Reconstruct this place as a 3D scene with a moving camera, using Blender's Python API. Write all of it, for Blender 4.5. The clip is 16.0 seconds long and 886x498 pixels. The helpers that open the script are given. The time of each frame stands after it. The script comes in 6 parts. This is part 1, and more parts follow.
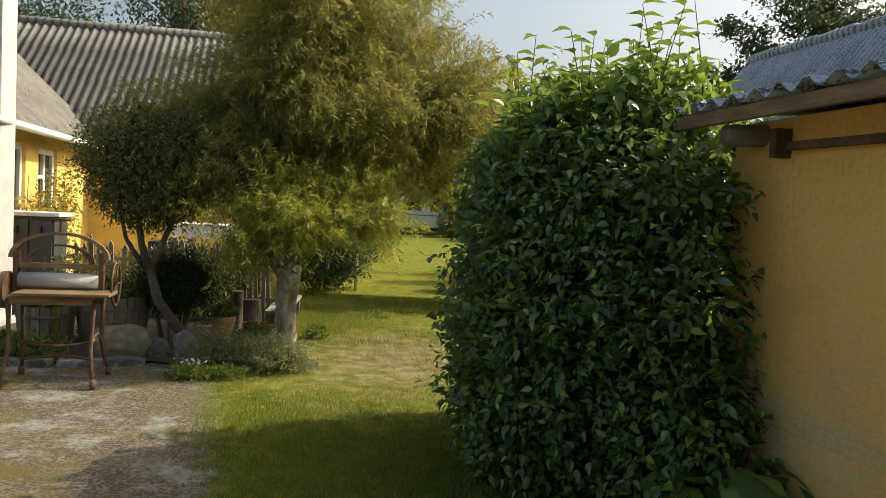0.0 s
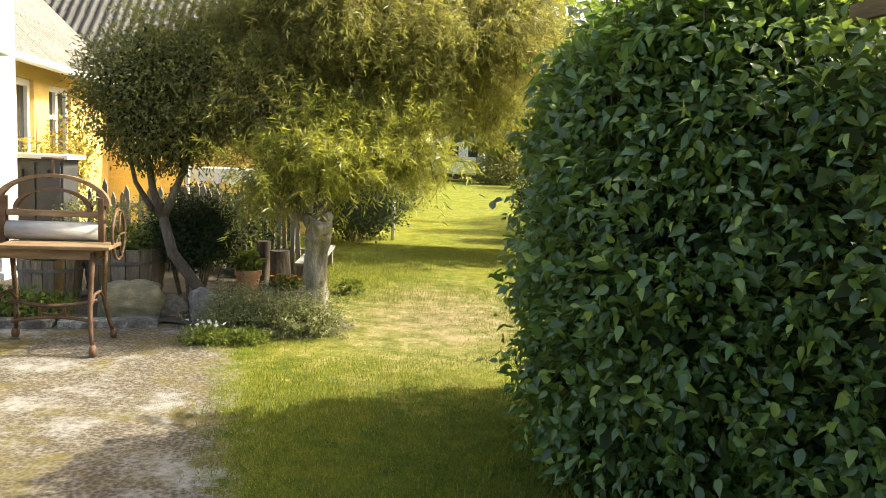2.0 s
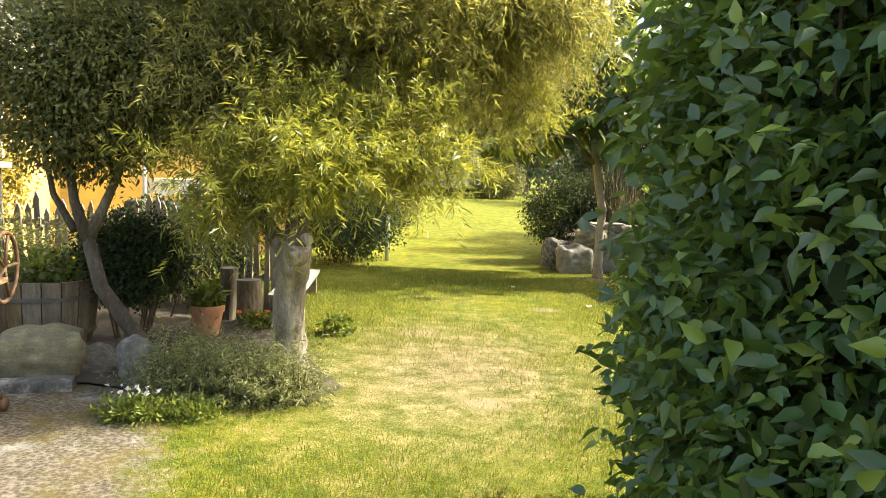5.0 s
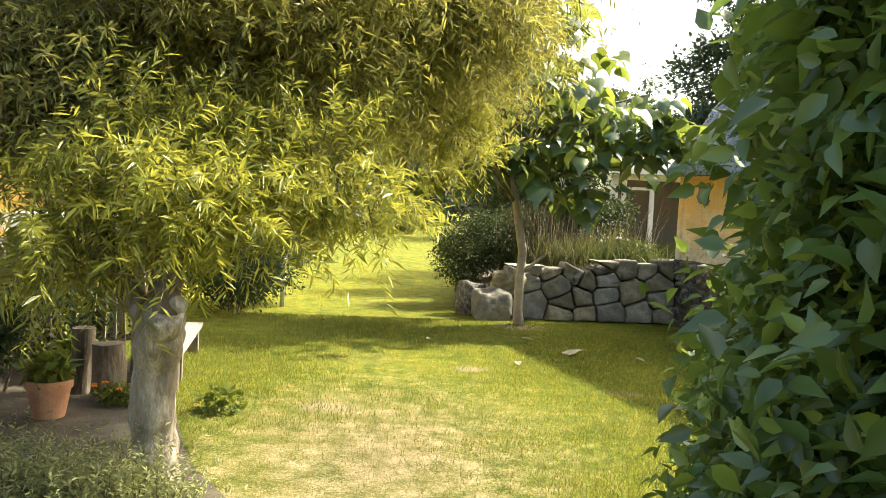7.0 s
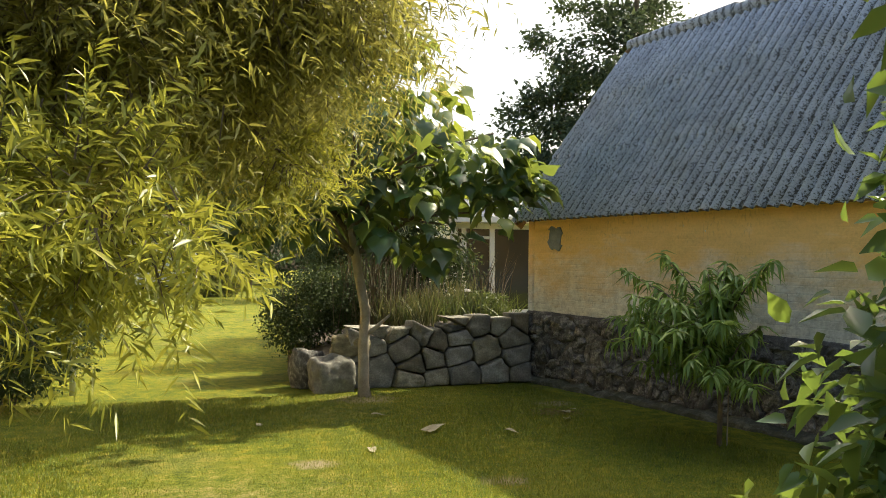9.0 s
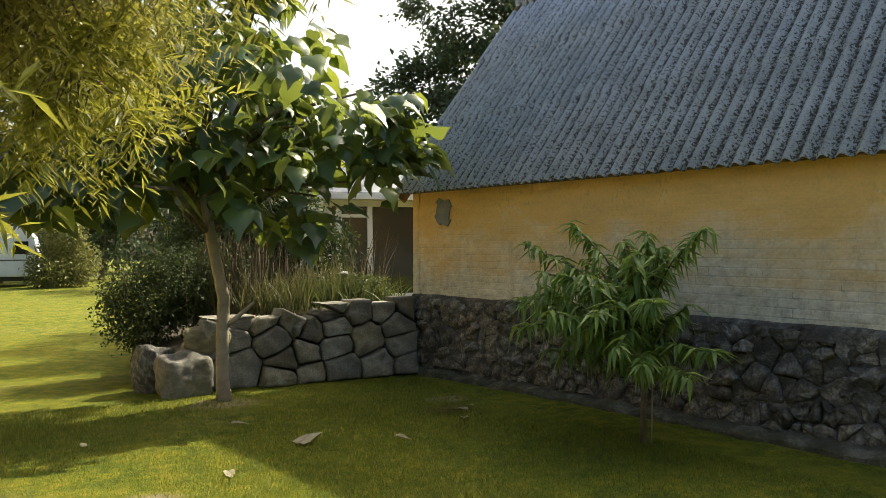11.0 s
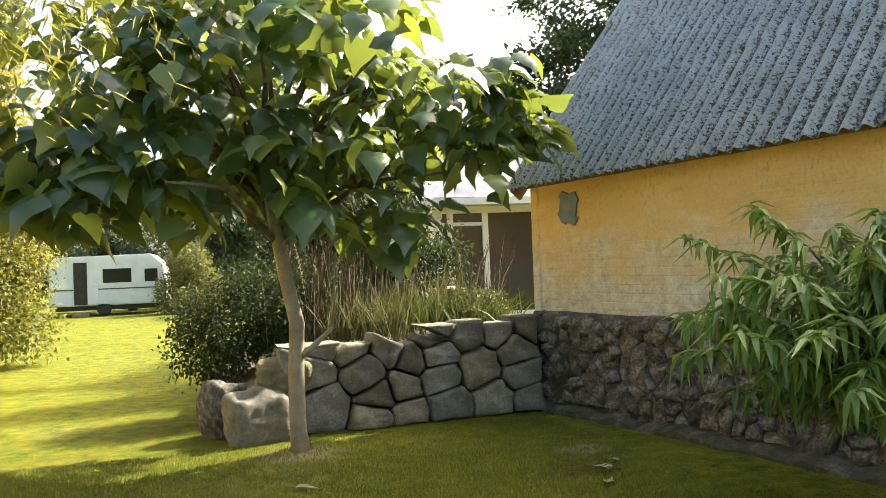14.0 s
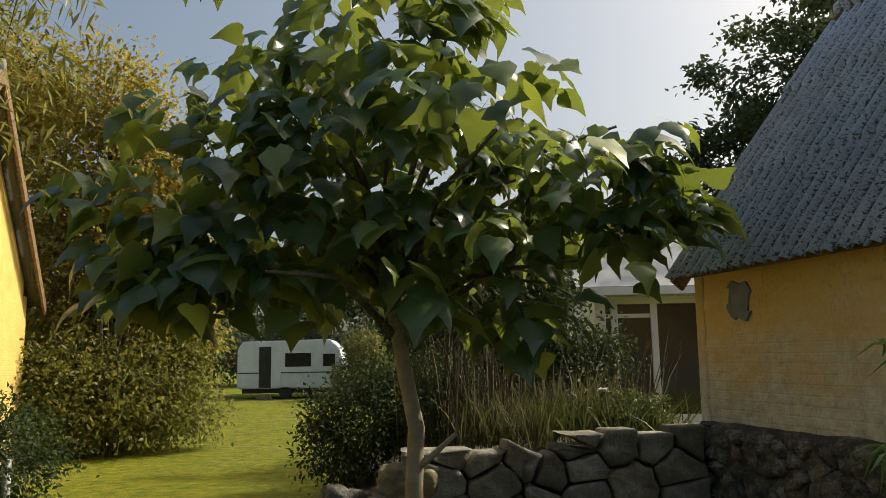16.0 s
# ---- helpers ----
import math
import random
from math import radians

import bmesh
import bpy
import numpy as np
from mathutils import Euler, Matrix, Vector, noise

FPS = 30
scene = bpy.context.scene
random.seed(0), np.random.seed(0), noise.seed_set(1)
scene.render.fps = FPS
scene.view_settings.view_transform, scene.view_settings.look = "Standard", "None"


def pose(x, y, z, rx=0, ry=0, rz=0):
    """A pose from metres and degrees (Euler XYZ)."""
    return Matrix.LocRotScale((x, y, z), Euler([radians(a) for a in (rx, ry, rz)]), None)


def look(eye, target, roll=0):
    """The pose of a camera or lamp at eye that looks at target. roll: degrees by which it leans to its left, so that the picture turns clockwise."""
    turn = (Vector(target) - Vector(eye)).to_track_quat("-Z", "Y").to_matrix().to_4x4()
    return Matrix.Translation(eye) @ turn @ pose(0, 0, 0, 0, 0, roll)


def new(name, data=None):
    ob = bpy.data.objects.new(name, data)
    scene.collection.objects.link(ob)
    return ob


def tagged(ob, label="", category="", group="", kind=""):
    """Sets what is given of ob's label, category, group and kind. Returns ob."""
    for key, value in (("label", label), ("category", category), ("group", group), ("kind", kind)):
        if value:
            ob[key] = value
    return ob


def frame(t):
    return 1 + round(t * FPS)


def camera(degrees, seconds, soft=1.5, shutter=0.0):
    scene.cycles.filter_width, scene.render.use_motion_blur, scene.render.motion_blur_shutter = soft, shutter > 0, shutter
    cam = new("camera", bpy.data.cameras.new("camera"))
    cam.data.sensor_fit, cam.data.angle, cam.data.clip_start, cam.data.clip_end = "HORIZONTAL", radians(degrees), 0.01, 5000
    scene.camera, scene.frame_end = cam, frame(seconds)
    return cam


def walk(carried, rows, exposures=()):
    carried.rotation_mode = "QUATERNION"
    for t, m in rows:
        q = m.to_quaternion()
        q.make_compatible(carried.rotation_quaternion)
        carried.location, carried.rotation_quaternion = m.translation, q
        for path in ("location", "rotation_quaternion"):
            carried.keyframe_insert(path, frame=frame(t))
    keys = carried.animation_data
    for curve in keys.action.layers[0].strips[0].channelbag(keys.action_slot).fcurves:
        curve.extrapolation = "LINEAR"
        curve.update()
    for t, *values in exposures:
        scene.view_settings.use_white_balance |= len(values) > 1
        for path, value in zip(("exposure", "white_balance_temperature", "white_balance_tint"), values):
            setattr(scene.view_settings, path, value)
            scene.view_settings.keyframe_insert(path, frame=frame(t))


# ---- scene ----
cam = camera(58.6, 16.0, soft=0.7)
PATH = [
    (0, (0.874, 0.568, 1.651), (0.677, 2.556, 1.555), 2.6),
    (0.5, (0.784, 0.832, 1.616), (0.598, 2.821, 1.507), 2.3),
    (1, (0.689, 1.085, 1.596), (0.476, 3.069, 1.455), 1.9),
    (1.5, (0.663, 1.368, 1.586), (0.419, 3.342, 1.382), 2.3),
    (2, (0.598, 1.654, 1.56), (0.322, 3.622, 1.329), 2.4),
    (2.5, (0.512, 1.981, 1.546), (0.226, 3.945, 1.301), 1.8),
    (3, (0.461, 2.3, 1.525), (0.13, 4.257, 1.275), 2.2),
    (3.2, (0.441, 2.405, 1.53), (0.091, 4.36, 1.294), 2.6),
    (5.3, (0.077, 3.584, 1.458), (-0.117, 5.566, 1.269), 1.9),
    (5.5, (0.019, 3.702, 1.466), (-0.112, 5.689, 1.28), 1.7),
    (6, (-0.057, 3.985, 1.469), (-0.131, 5.976, 1.298), 1.1),
    (6.5, (-0.075, 4.302, 1.483), (-0.159, 6.296, 1.342), 2.6),
    (7, (-0.143, 4.596, 1.5), (-0.132, 6.594, 1.401), 2.8),
    (7.3, (-0.169, 4.717, 1.536), (-0.078, 6.713, 1.448), 2.5),
    (7.5, (-0.18, 4.801, 1.538), (-0.04, 6.795, 1.468), 2.4),
    (8, (-0.179, 5.156, 1.541), (0.07, 7.14, 1.5), 2.2),
    (8.5, (-0.168, 5.543, 1.509), (0.164, 7.515, 1.517), 1.5),
    (9, (-0.165, 5.916, 1.483), (0.273, 7.867, 1.537), 0.3),
    (9.5, (-0.097, 6.274, 1.482), (0.404, 8.208, 1.574), 0.3),
    (10, (-0.022, 6.588, 1.472), (0.578, 8.495, 1.551), 0.5),
    (10.2, (-0.003, 6.707, 1.463), (0.674, 8.588, 1.53), 0.2),
    (12.3, (0.302, 7.784, 1.319), (1.064, 9.633, 1.293), -0.7),
    (12.5, (0.336, 7.9, 1.314), (1.081, 9.756, 1.292), -0.9),
    (13, (0.465, 8.205, 1.316), (1.137, 10.089, 1.314), -1.6),
    (13.5, (0.582, 8.497, 1.315), (1.16, 10.411, 1.345), -2.2),
    (14, (0.759, 8.752, 1.329), (1.197, 10.702, 1.396), -2.5),
    (14.5, (0.944, 8.956, 1.351), (1.233, 10.931, 1.471), -1.5),
    (15, (1.0, 9.166, 1.379), (1.246, 11.14, 1.585), -1.5),
    (15.5, (1.083, 9.296, 1.391), (1.233, 11.27, 1.676), -1.5),
    (16, (1.229, 9.393, 1.409), (1.216, 11.37, 1.71), -1.0),
]
WARM, TINT = 7100, 5
EXPOSURES = [(t, e, WARM, TINT) for t, e in [(0, 0.45), (1.0, 0.7), (1.5, 1.35), (2.0, 1.6), (3.0, 1.85), (7.5, 1.85), (8.5, 1.45), (9.5, 0.75), (10.2, 0.4), (12.3, 2.1), (13.2, 2.1), (14.0, 1.83), (14.5, 1.38), (15.2, 0.62), (16, 0.06)]]
walk(cam, [(t, look(eye, target, roll)) for t, eye, target, roll in PATH], EXPOSURES)

# ---- light ----
SUN_AZ, SUN_EL = 24.4, 42.8  # degrees: counter-clockwise from +x; above the horizon
to_sun = Vector((math.cos(radians(SUN_AZ)) * math.cos(radians(SUN_EL)), math.sin(radians(SUN_AZ)) * math.cos(radians(SUN_EL)), math.sin(radians(SUN_EL))))
world = bpy.data.worlds.new("world")
scene.world = world
world.use_nodes = True
wn = world.node_tree.nodes
sky = wn.new("ShaderNodeTexSky")
sky.sky_type, sky.sun_disc = "NISHITA", False
sky.sun_elevation, sky.sun_rotation = radians(SUN_EL), radians(90 - SUN_AZ)
sky.air_density, sky.dust_density, sky.ozone_density = 1.0, 6.0, 0.6
wn["Background"].inputs["Strength"].default_value = 0.15
world.node_tree.links.new(sky.outputs[0], wn["Background"].inputs["Color"])
sun = new("sun", bpy.data.lights.new("sun", "SUN"))
sun.data.energy, sun.data.angle, sun.data.color = 3.7, radians(0.6), (1.0, 0.945, 0.80)
sun.matrix_world = look(Vector((0, 0, 40)) + to_sun * 10, Vector((0, 0, 40)))

# ---- materials ----


def nodes_of(name):
    m = bpy.data.materials.new(name)
    m.use_nodes = True
    nt = m.node_tree
    return m, nt, nt.nodes["Principled BSDF"]


def noise_node(nt, scale, detail=4.0, rough=0.6, coord="Object", stretch=None):
    tc = nt.nodes.new("ShaderNodeTexCoord")
    n = nt.nodes.new("ShaderNodeTexNoise")
    n.inputs["Scale"].default_value, n.inputs["Detail"].default_value, n.inputs["Roughness"].default_value = scale, detail, rough
    src = tc.outputs[coord]
    if stretch:
        mp = nt.nodes.new("ShaderNodeMapping")
        mp.inputs["Scale"].default_value = stretch
        nt.links.new(src, mp.inputs["Vector"])
        src = mp.outputs[0]
    nt.links.new(src, n.inputs["Vector"])
    return n.outputs["Fac"]


def ramp(nt, fac, stops):
    r = nt.nodes.new("ShaderNodeValToRGB")
    el = r.color_ramp.elements
    while len(el) < len(stops):
        el.new(0.5)
    for e, (p, c) in zip(el, stops):
        e.position, e.color = p, (*c, 1)
    nt.links.new(fac, r.inputs[0])
    return r.outputs[0]


def mixed(nt, fac, a, b, mode="MIX"):
    m = nt.nodes.new("ShaderNodeMix")
    m.data_type, m.blend_type = "RGBA", mode
    for sock, v in ((m.inputs[0], fac), (m.inputs[6], a), (m.inputs[7], b)):
        if isinstance(v, (int, float)):
            sock.default_value = v
        elif isinstance(v, tuple):
            sock.default_value = (*v, 1)
        else:
            nt.links.new(v, sock)
    return m.outputs[2]


def mathn(nt, op, a, b=0.0, clamp=False):
    m = nt.nodes.new("ShaderNodeMath")
    m.operation, m.use_clamp = op, clamp
    for sock, v in zip(m.inputs, (a, b)):
        if isinstance(v, (int, float)):
            sock.default_value = v
        else:
            nt.links.new(v, sock)
    return m.outputs[0]


def bump(nt, bsdf, height, strength=0.4, dist=0.01):
    b = nt.nodes.new("ShaderNodeBump")
    b.inputs["Strength"].default_value, b.inputs["Distance"].default_value = strength, dist
    nt.links.new(height, b.inputs["Height"])
    nt.links.new(b.outputs[0], bsdf.inputs["Normal"])


def surface(name, dark, mid, light, scale=6.0, fine=60.0, rough=0.85, bumpy=0.4, dist=0.01, metal=0.0, stretch=None, per="", vary=0.25):
    """Two scales of variation between three colours, with a fine bump; per: 'object' or 'island' shifts the tone of each piece."""
    m, nt, b = nodes_of(name)
    big = noise_node(nt, scale, 5, 0.6, stretch=stretch)
    small = noise_node(nt, fine, 4, 0.7, stretch=stretch)
    f = mathn(nt, "ADD", mathn(nt, "MULTIPLY", big, 0.65), mathn(nt, "MULTIPLY", small, 0.35))
    col = ramp(nt, f, [(0.3, dark), (0.5, mid), (0.68, light)])
    if per:
        rnd = nt.nodes.new("ShaderNodeObjectInfo").outputs["Random"] if per == "object" else nt.nodes.new("ShaderNodeNewGeometry").outputs["Random Per Island"]
        v = mathn(nt, "ADD", mathn(nt, "MULTIPLY", rnd, 2 * vary), 1.0 - vary)
        hsv = nt.nodes.new("ShaderNodeHueSaturation")
        nt.links.new(col, hsv.inputs["Color"])
        nt.links.new(v, hsv.inputs["Value"])
        sat = mathn(nt, "ADD", 0.6, mathn(nt, "MULTIPLY", mathn(nt, "FRACT", mathn(nt, "MULTIPLY", rnd, 7.3)), 1.5))
        nt.links.new(sat, hsv.inputs["Saturation"])
        col = hsv.outputs[0]
    nt.links.new(col, b.inputs["Base Color"])
    b.inputs["Roughness"].default_value, b.inputs["Metallic"].default_value = rough, metal
    if bumpy:
        bump(nt, b, f, bumpy, dist)
    return m


def leafy(name, dark, light, glow, rough=0.5, lit=0.35, spec=0.4):
    """A leaf: tone by leaf, light passing through it."""
    m, nt, b = nodes_of(name)
    rnd = nt.nodes.new("ShaderNodeNewGeometry").outputs["Random Per Island"]
    col = ramp(nt, rnd, [(0.0, dark), (0.75, light), (1.0, glow)])
    big = noise_node(nt, 0.9, 3)
    col = mixed(nt, mathn(nt, "MULTIPLY", big, 0.5), col, light)
    nt.links.new(col, b.inputs["Base Color"])
    b.inputs["Roughness"].default_value, b.inputs["Specular IOR Level"].default_value = rough, spec
    tr = nt.nodes.new("ShaderNodeBsdfTranslucent")
    nt.links.new(mixed(nt, 0.6, col, glow), tr.inputs["Color"])
    mx = nt.nodes.new("ShaderNodeMixShader")
    mx.inputs[0].default_value = lit
    nt.links.new(b.outputs[0], mx.inputs[1])
    nt.links.new(tr.outputs[0], mx.inputs[2])
    nt.links.new(mx.outputs[0], nt.nodes["Material Output"].inputs["Surface"])
    return m


WILLOW = leafy("willow_leaf", (0.095, 0.11, 0.03), (0.225, 0.228, 0.06), (0.44, 0.40, 0.09), 0.42, 0.48)
WILLOW_BRIGHT = leafy("willow_young_leaf", (0.07, 0.095, 0.018), (0.20, 0.228, 0.038), (0.50, 0.47, 0.07), 0.38, 0.45)
HEDGE = leafy("hedge_leaf", (0.018, 0.050, 0.016), (0.084, 0.165, 0.042), (0.33, 0.43, 0.07), 0.36, 0.33, spec=0.75)
HEDGE_TOP = leafy("hedge_young_leaf", (0.05, 0.11, 0.025), (0.12, 0.21, 0.045), (0.30, 0.40, 0.06), 0.42, 0.4)
CATALPA = leafy("broad_leaf", (0.022, 0.065, 0.034), (0.048, 0.118, 0.056), (0.38, 0.42, 0.05), 0.30, 0.40, spec=0.8)
# dark bushes' own colour; also paints shade inside the hedge and clipped tree
DARKLEAF = leafy("dark_shrub_and_shade_leaf", (0.018, 0.033, 0.014), (0.042, 0.066, 0.026), (0.10, 0.13, 0.04), 0.65, 0.28, spec=0.2)
TOPIARY = leafy("clipped_tree_leaf", (0.07, 0.085, 0.026), (0.15, 0.16, 0.048), (0.30, 0.29, 0.08), 0.5, 0.36)
GREYLEAF = leafy("grey_herb_leaf", (0.09, 0.115, 0.04), (0.23, 0.25, 0.10), (0.44, 0.43, 0.19), 0.7, 0.3)
BRIGHTLEAF = leafy("fresh_green_leaf", (0.06, 0.10, 0.018), (0.14, 0.185, 0.03), (0.30, 0.32, 0.05), 0.45, 0.4)
FARLEAF = leafy("far_tree_leaf", (0.03, 0.055, 0.03), (0.06, 0.09, 0.045), (0.12, 0.15, 0.06), 0.6, 0.3)
AUTUMNLEAF = leafy("old_tree_leaf", (0.11, 0.115, 0.024), (0.28, 0.235, 0.05), (0.54, 0.42, 0.08), 0.6, 0.5)
LAWNLEAF = leafy("lawn_bush_leaf", (0.045, 0.07, 0.016), (0.14, 0.16, 0.034), (0.38, 0.34, 0.07), 0.5, 0.42)
PEACH = leafy("peach_leaf", (0.06, 0.13, 0.03), (0.15, 0.25, 0.055), (0.34, 0.44, 0.08), 0.45, 0.35)
BEDGRASS = leafy("bed_grass_blade", (0.03, 0.055, 0.012), (0.07, 0.10, 0.024), (0.17, 0.19, 0.05), 0.55, 0.3)
# STRAW darkened in colour for the shade over the bed, and more olive
SHADED_BEDSTRAW = leafy("shade_darkened_bed_grass", (0.045, 0.052, 0.018), (0.11, 0.112, 0.04), (0.24, 0.225, 0.09), 0.7, 0.3)
STRAW = leafy("dry_grass_blade", (0.11, 0.10, 0.03), (0.20, 0.165, 0.055), (0.28, 0.24, 0.09), 0.7, 0.35)
BLADE = leafy("grass_blade", (0.026, 0.066, 0.007), (0.105, 0.165, 0.013), (0.38, 0.34, 0.045), 0.6, 0.42)
BARK_OLD = surface("old_willow_bark", (0.06, 0.048, 0.034), (0.23, 0.20, 0.155), (0.56, 0.52, 0.44), 8, 45, 0.92, 1.0, 0.04, stretch=(1, 1, 0.3))
BARK = surface("bark", (0.045, 0.034, 0.023), (0.12, 0.095, 0.067), (0.27, 0.235, 0.185), 5, 40, 0.9, 0.9, 0.02, stretch=(1, 1, 0.35))
BARK_PALE = surface("smooth_bark", (0.20, 0.16, 0.11), (0.30, 0.25, 0.18), (0.42, 0.36, 0.27), 7, 60, 0.8, 0.4, 0.006)
TWIG = surface("twig", (0.06, 0.045, 0.03), (0.10, 0.08, 0.05), (0.16, 0.13, 0.08), 9, 60, 0.85, 0.2)
FIELDSTONE = surface("field_stone", (0.07, 0.066, 0.056), (0.185, 0.175, 0.152), (0.37, 0.355, 0.315), 5, 55, 0.92, 1.0, 0.022, per="object", vary=0.42)
RUBBLE = surface("rubble_stone", (0.028, 0.027, 0.025), (0.105, 0.10, 0.092), (0.34, 0.33, 0.31), 8, 45, 0.95, 1.0, 0.04, per="object", vary=0.4)
MORTAR = surface("old_mortar", (0.024, 0.022, 0.019), (0.085, 0.079, 0.070), (0.30, 0.285, 0.26), 7, 40, 0.95, 1.0, 0.04)
LEDGE = surface("broken_concrete_ledge", (0.025, 0.028, 0.014), (0.065, 0.066, 0.042), (0.20, 0.19, 0.155), 5, 45, 0.95, 0.9, 0.02)
EARTH = surface("bed_earth", (0.035, 0.028, 0.02), (0.075, 0.06, 0.042), (0.14, 0.115, 0.085), 5, 60, 0.95, 0.8, 0.02)
WOODGREY = surface("weathered_wood", (0.12, 0.10, 0.08), (0.22, 0.19, 0.155), (0.34, 0.30, 0.25), 4, 30, 0.85, 0.5, 0.006, stretch=(8, 1, 1), per="object", vary=0.2)
PALEWOOD = surface("pale_grey_plank", (0.15, 0.145, 0.13), (0.23, 0.225, 0.205), (0.32, 0.31, 0.29), 4, 30, 0.85, 0.5, 0.006, stretch=(1, 8, 1))
WOODBROWN = surface("brown_wood", (0.10, 0.06, 0.03), (0.20, 0.125, 0.065), (0.33, 0.22, 0.12), 4, 30, 0.75, 0.4, 0.004, stretch=(1, 6, 6))
RUST = surface("rusty_iron", (0.06, 0.035, 0.022), (0.13, 0.075, 0.045), (0.22, 0.13, 0.075), 9, 70, 0.75, 0.4, 0.004, metal=0.4)
ROLLER = surface("worn_roller_wood", (0.28, 0.27, 0.26), (0.40, 0.39, 0.37), (0.52, 0.50, 0.47), 5, 40, 0.7, 0.2, 0.003, stretch=(0.3, 1, 1))
TERRACOTTA = surface("terracotta", (0.36, 0.17, 0.09), (0.47, 0.24, 0.13), (0.56, 0.34, 0.22), 9, 60, 0.85, 0.2, 0.003)
WHITEPAINT = surface("white_paint", (0.68, 0.67, 0.63), (0.78, 0.77, 0.74), (0.83, 0.82, 0.80), 3, 40, 0.55, 0.1, 0.002)
CARAVANWHITE = surface("caravan_white_enamel", (0.56, 0.60, 0.66), (0.68, 0.72, 0.78), (0.74, 0.78, 0.83), 2, 30, 0.45, 0.05, 0.002)
DARKPAINT = surface("dark_grey_paint", (0.035, 0.036, 0.038), (0.055, 0.056, 0.06), (0.085, 0.085, 0.09), 4, 40, 0.55, 0.2, 0.003)
BLACK = surface("black_plastic", (0.012, 0.012, 0.013), (0.02, 0.02, 0.022), (0.035, 0.035, 0.035), 4, 40, 0.5, 0.1)
BARRELWOOD = surface("barrel_oak", (0.10, 0.075, 0.05), (0.21, 0.165, 0.115), (0.34, 0.28, 0.20), 4, 30, 0.85, 0.5, 0.006, stretch=(6, 6, 1), per="object", vary=0.2)
HOOP = surface("dull_iron_hoop", (0.11, 0.10, 0.09), (0.20, 0.185, 0.165), (0.30, 0.28, 0.25), 8, 50, 0.65, 0.3, 0.003, metal=0.5)
PALESTONE = surface("pale_granite", (0.085, 0.08, 0.068), (0.20, 0.188, 0.16), (0.35, 0.33, 0.285), 6, 60, 0.92, 0.9, 0.02)
LICHEN = surface("lichened_boulder", (0.11, 0.10, 0.06), (0.23, 0.20, 0.12), (0.40, 0.36, 0.22), 4, 40, 0.92, 0.9, 0.02)
GALV = surface("pale_post", (0.42, 0.42, 0.41), (0.55, 0.55, 0.54), (0.66, 0.66, 0.65), 3, 30, 0.6, 0.2, 0.003)
ORANGE = leafy("marigold_petal", (0.75, 0.17, 0.01), (0.85, 0.27, 0.01), (0.9, 0.4, 0.03), 0.6, 0.3)
PETALWHITE = leafy("white_petal", (0.75, 0.74, 0.72), (0.82, 0.80, 0.80), (0.85, 0.8, 0.8), 0.6, 0.3)
DRYLEAF = surface("fallen_leaf", (0.16, 0.14, 0.08), (0.26, 0.23, 0.14), (0.38, 0.34, 0.23), 14, 60, 0.8, 0.4, 0.004)


BARE = [(-0.16, 8.34, 0.2), (0.22, 12.0, 0.22), (3.0, 14.3, 0.25), (0.95, 14.95, 0.42), (1.5, 11.3, 0.2), (-0.9, 10.4, 0.25)]  # bare spots: x, y, radius


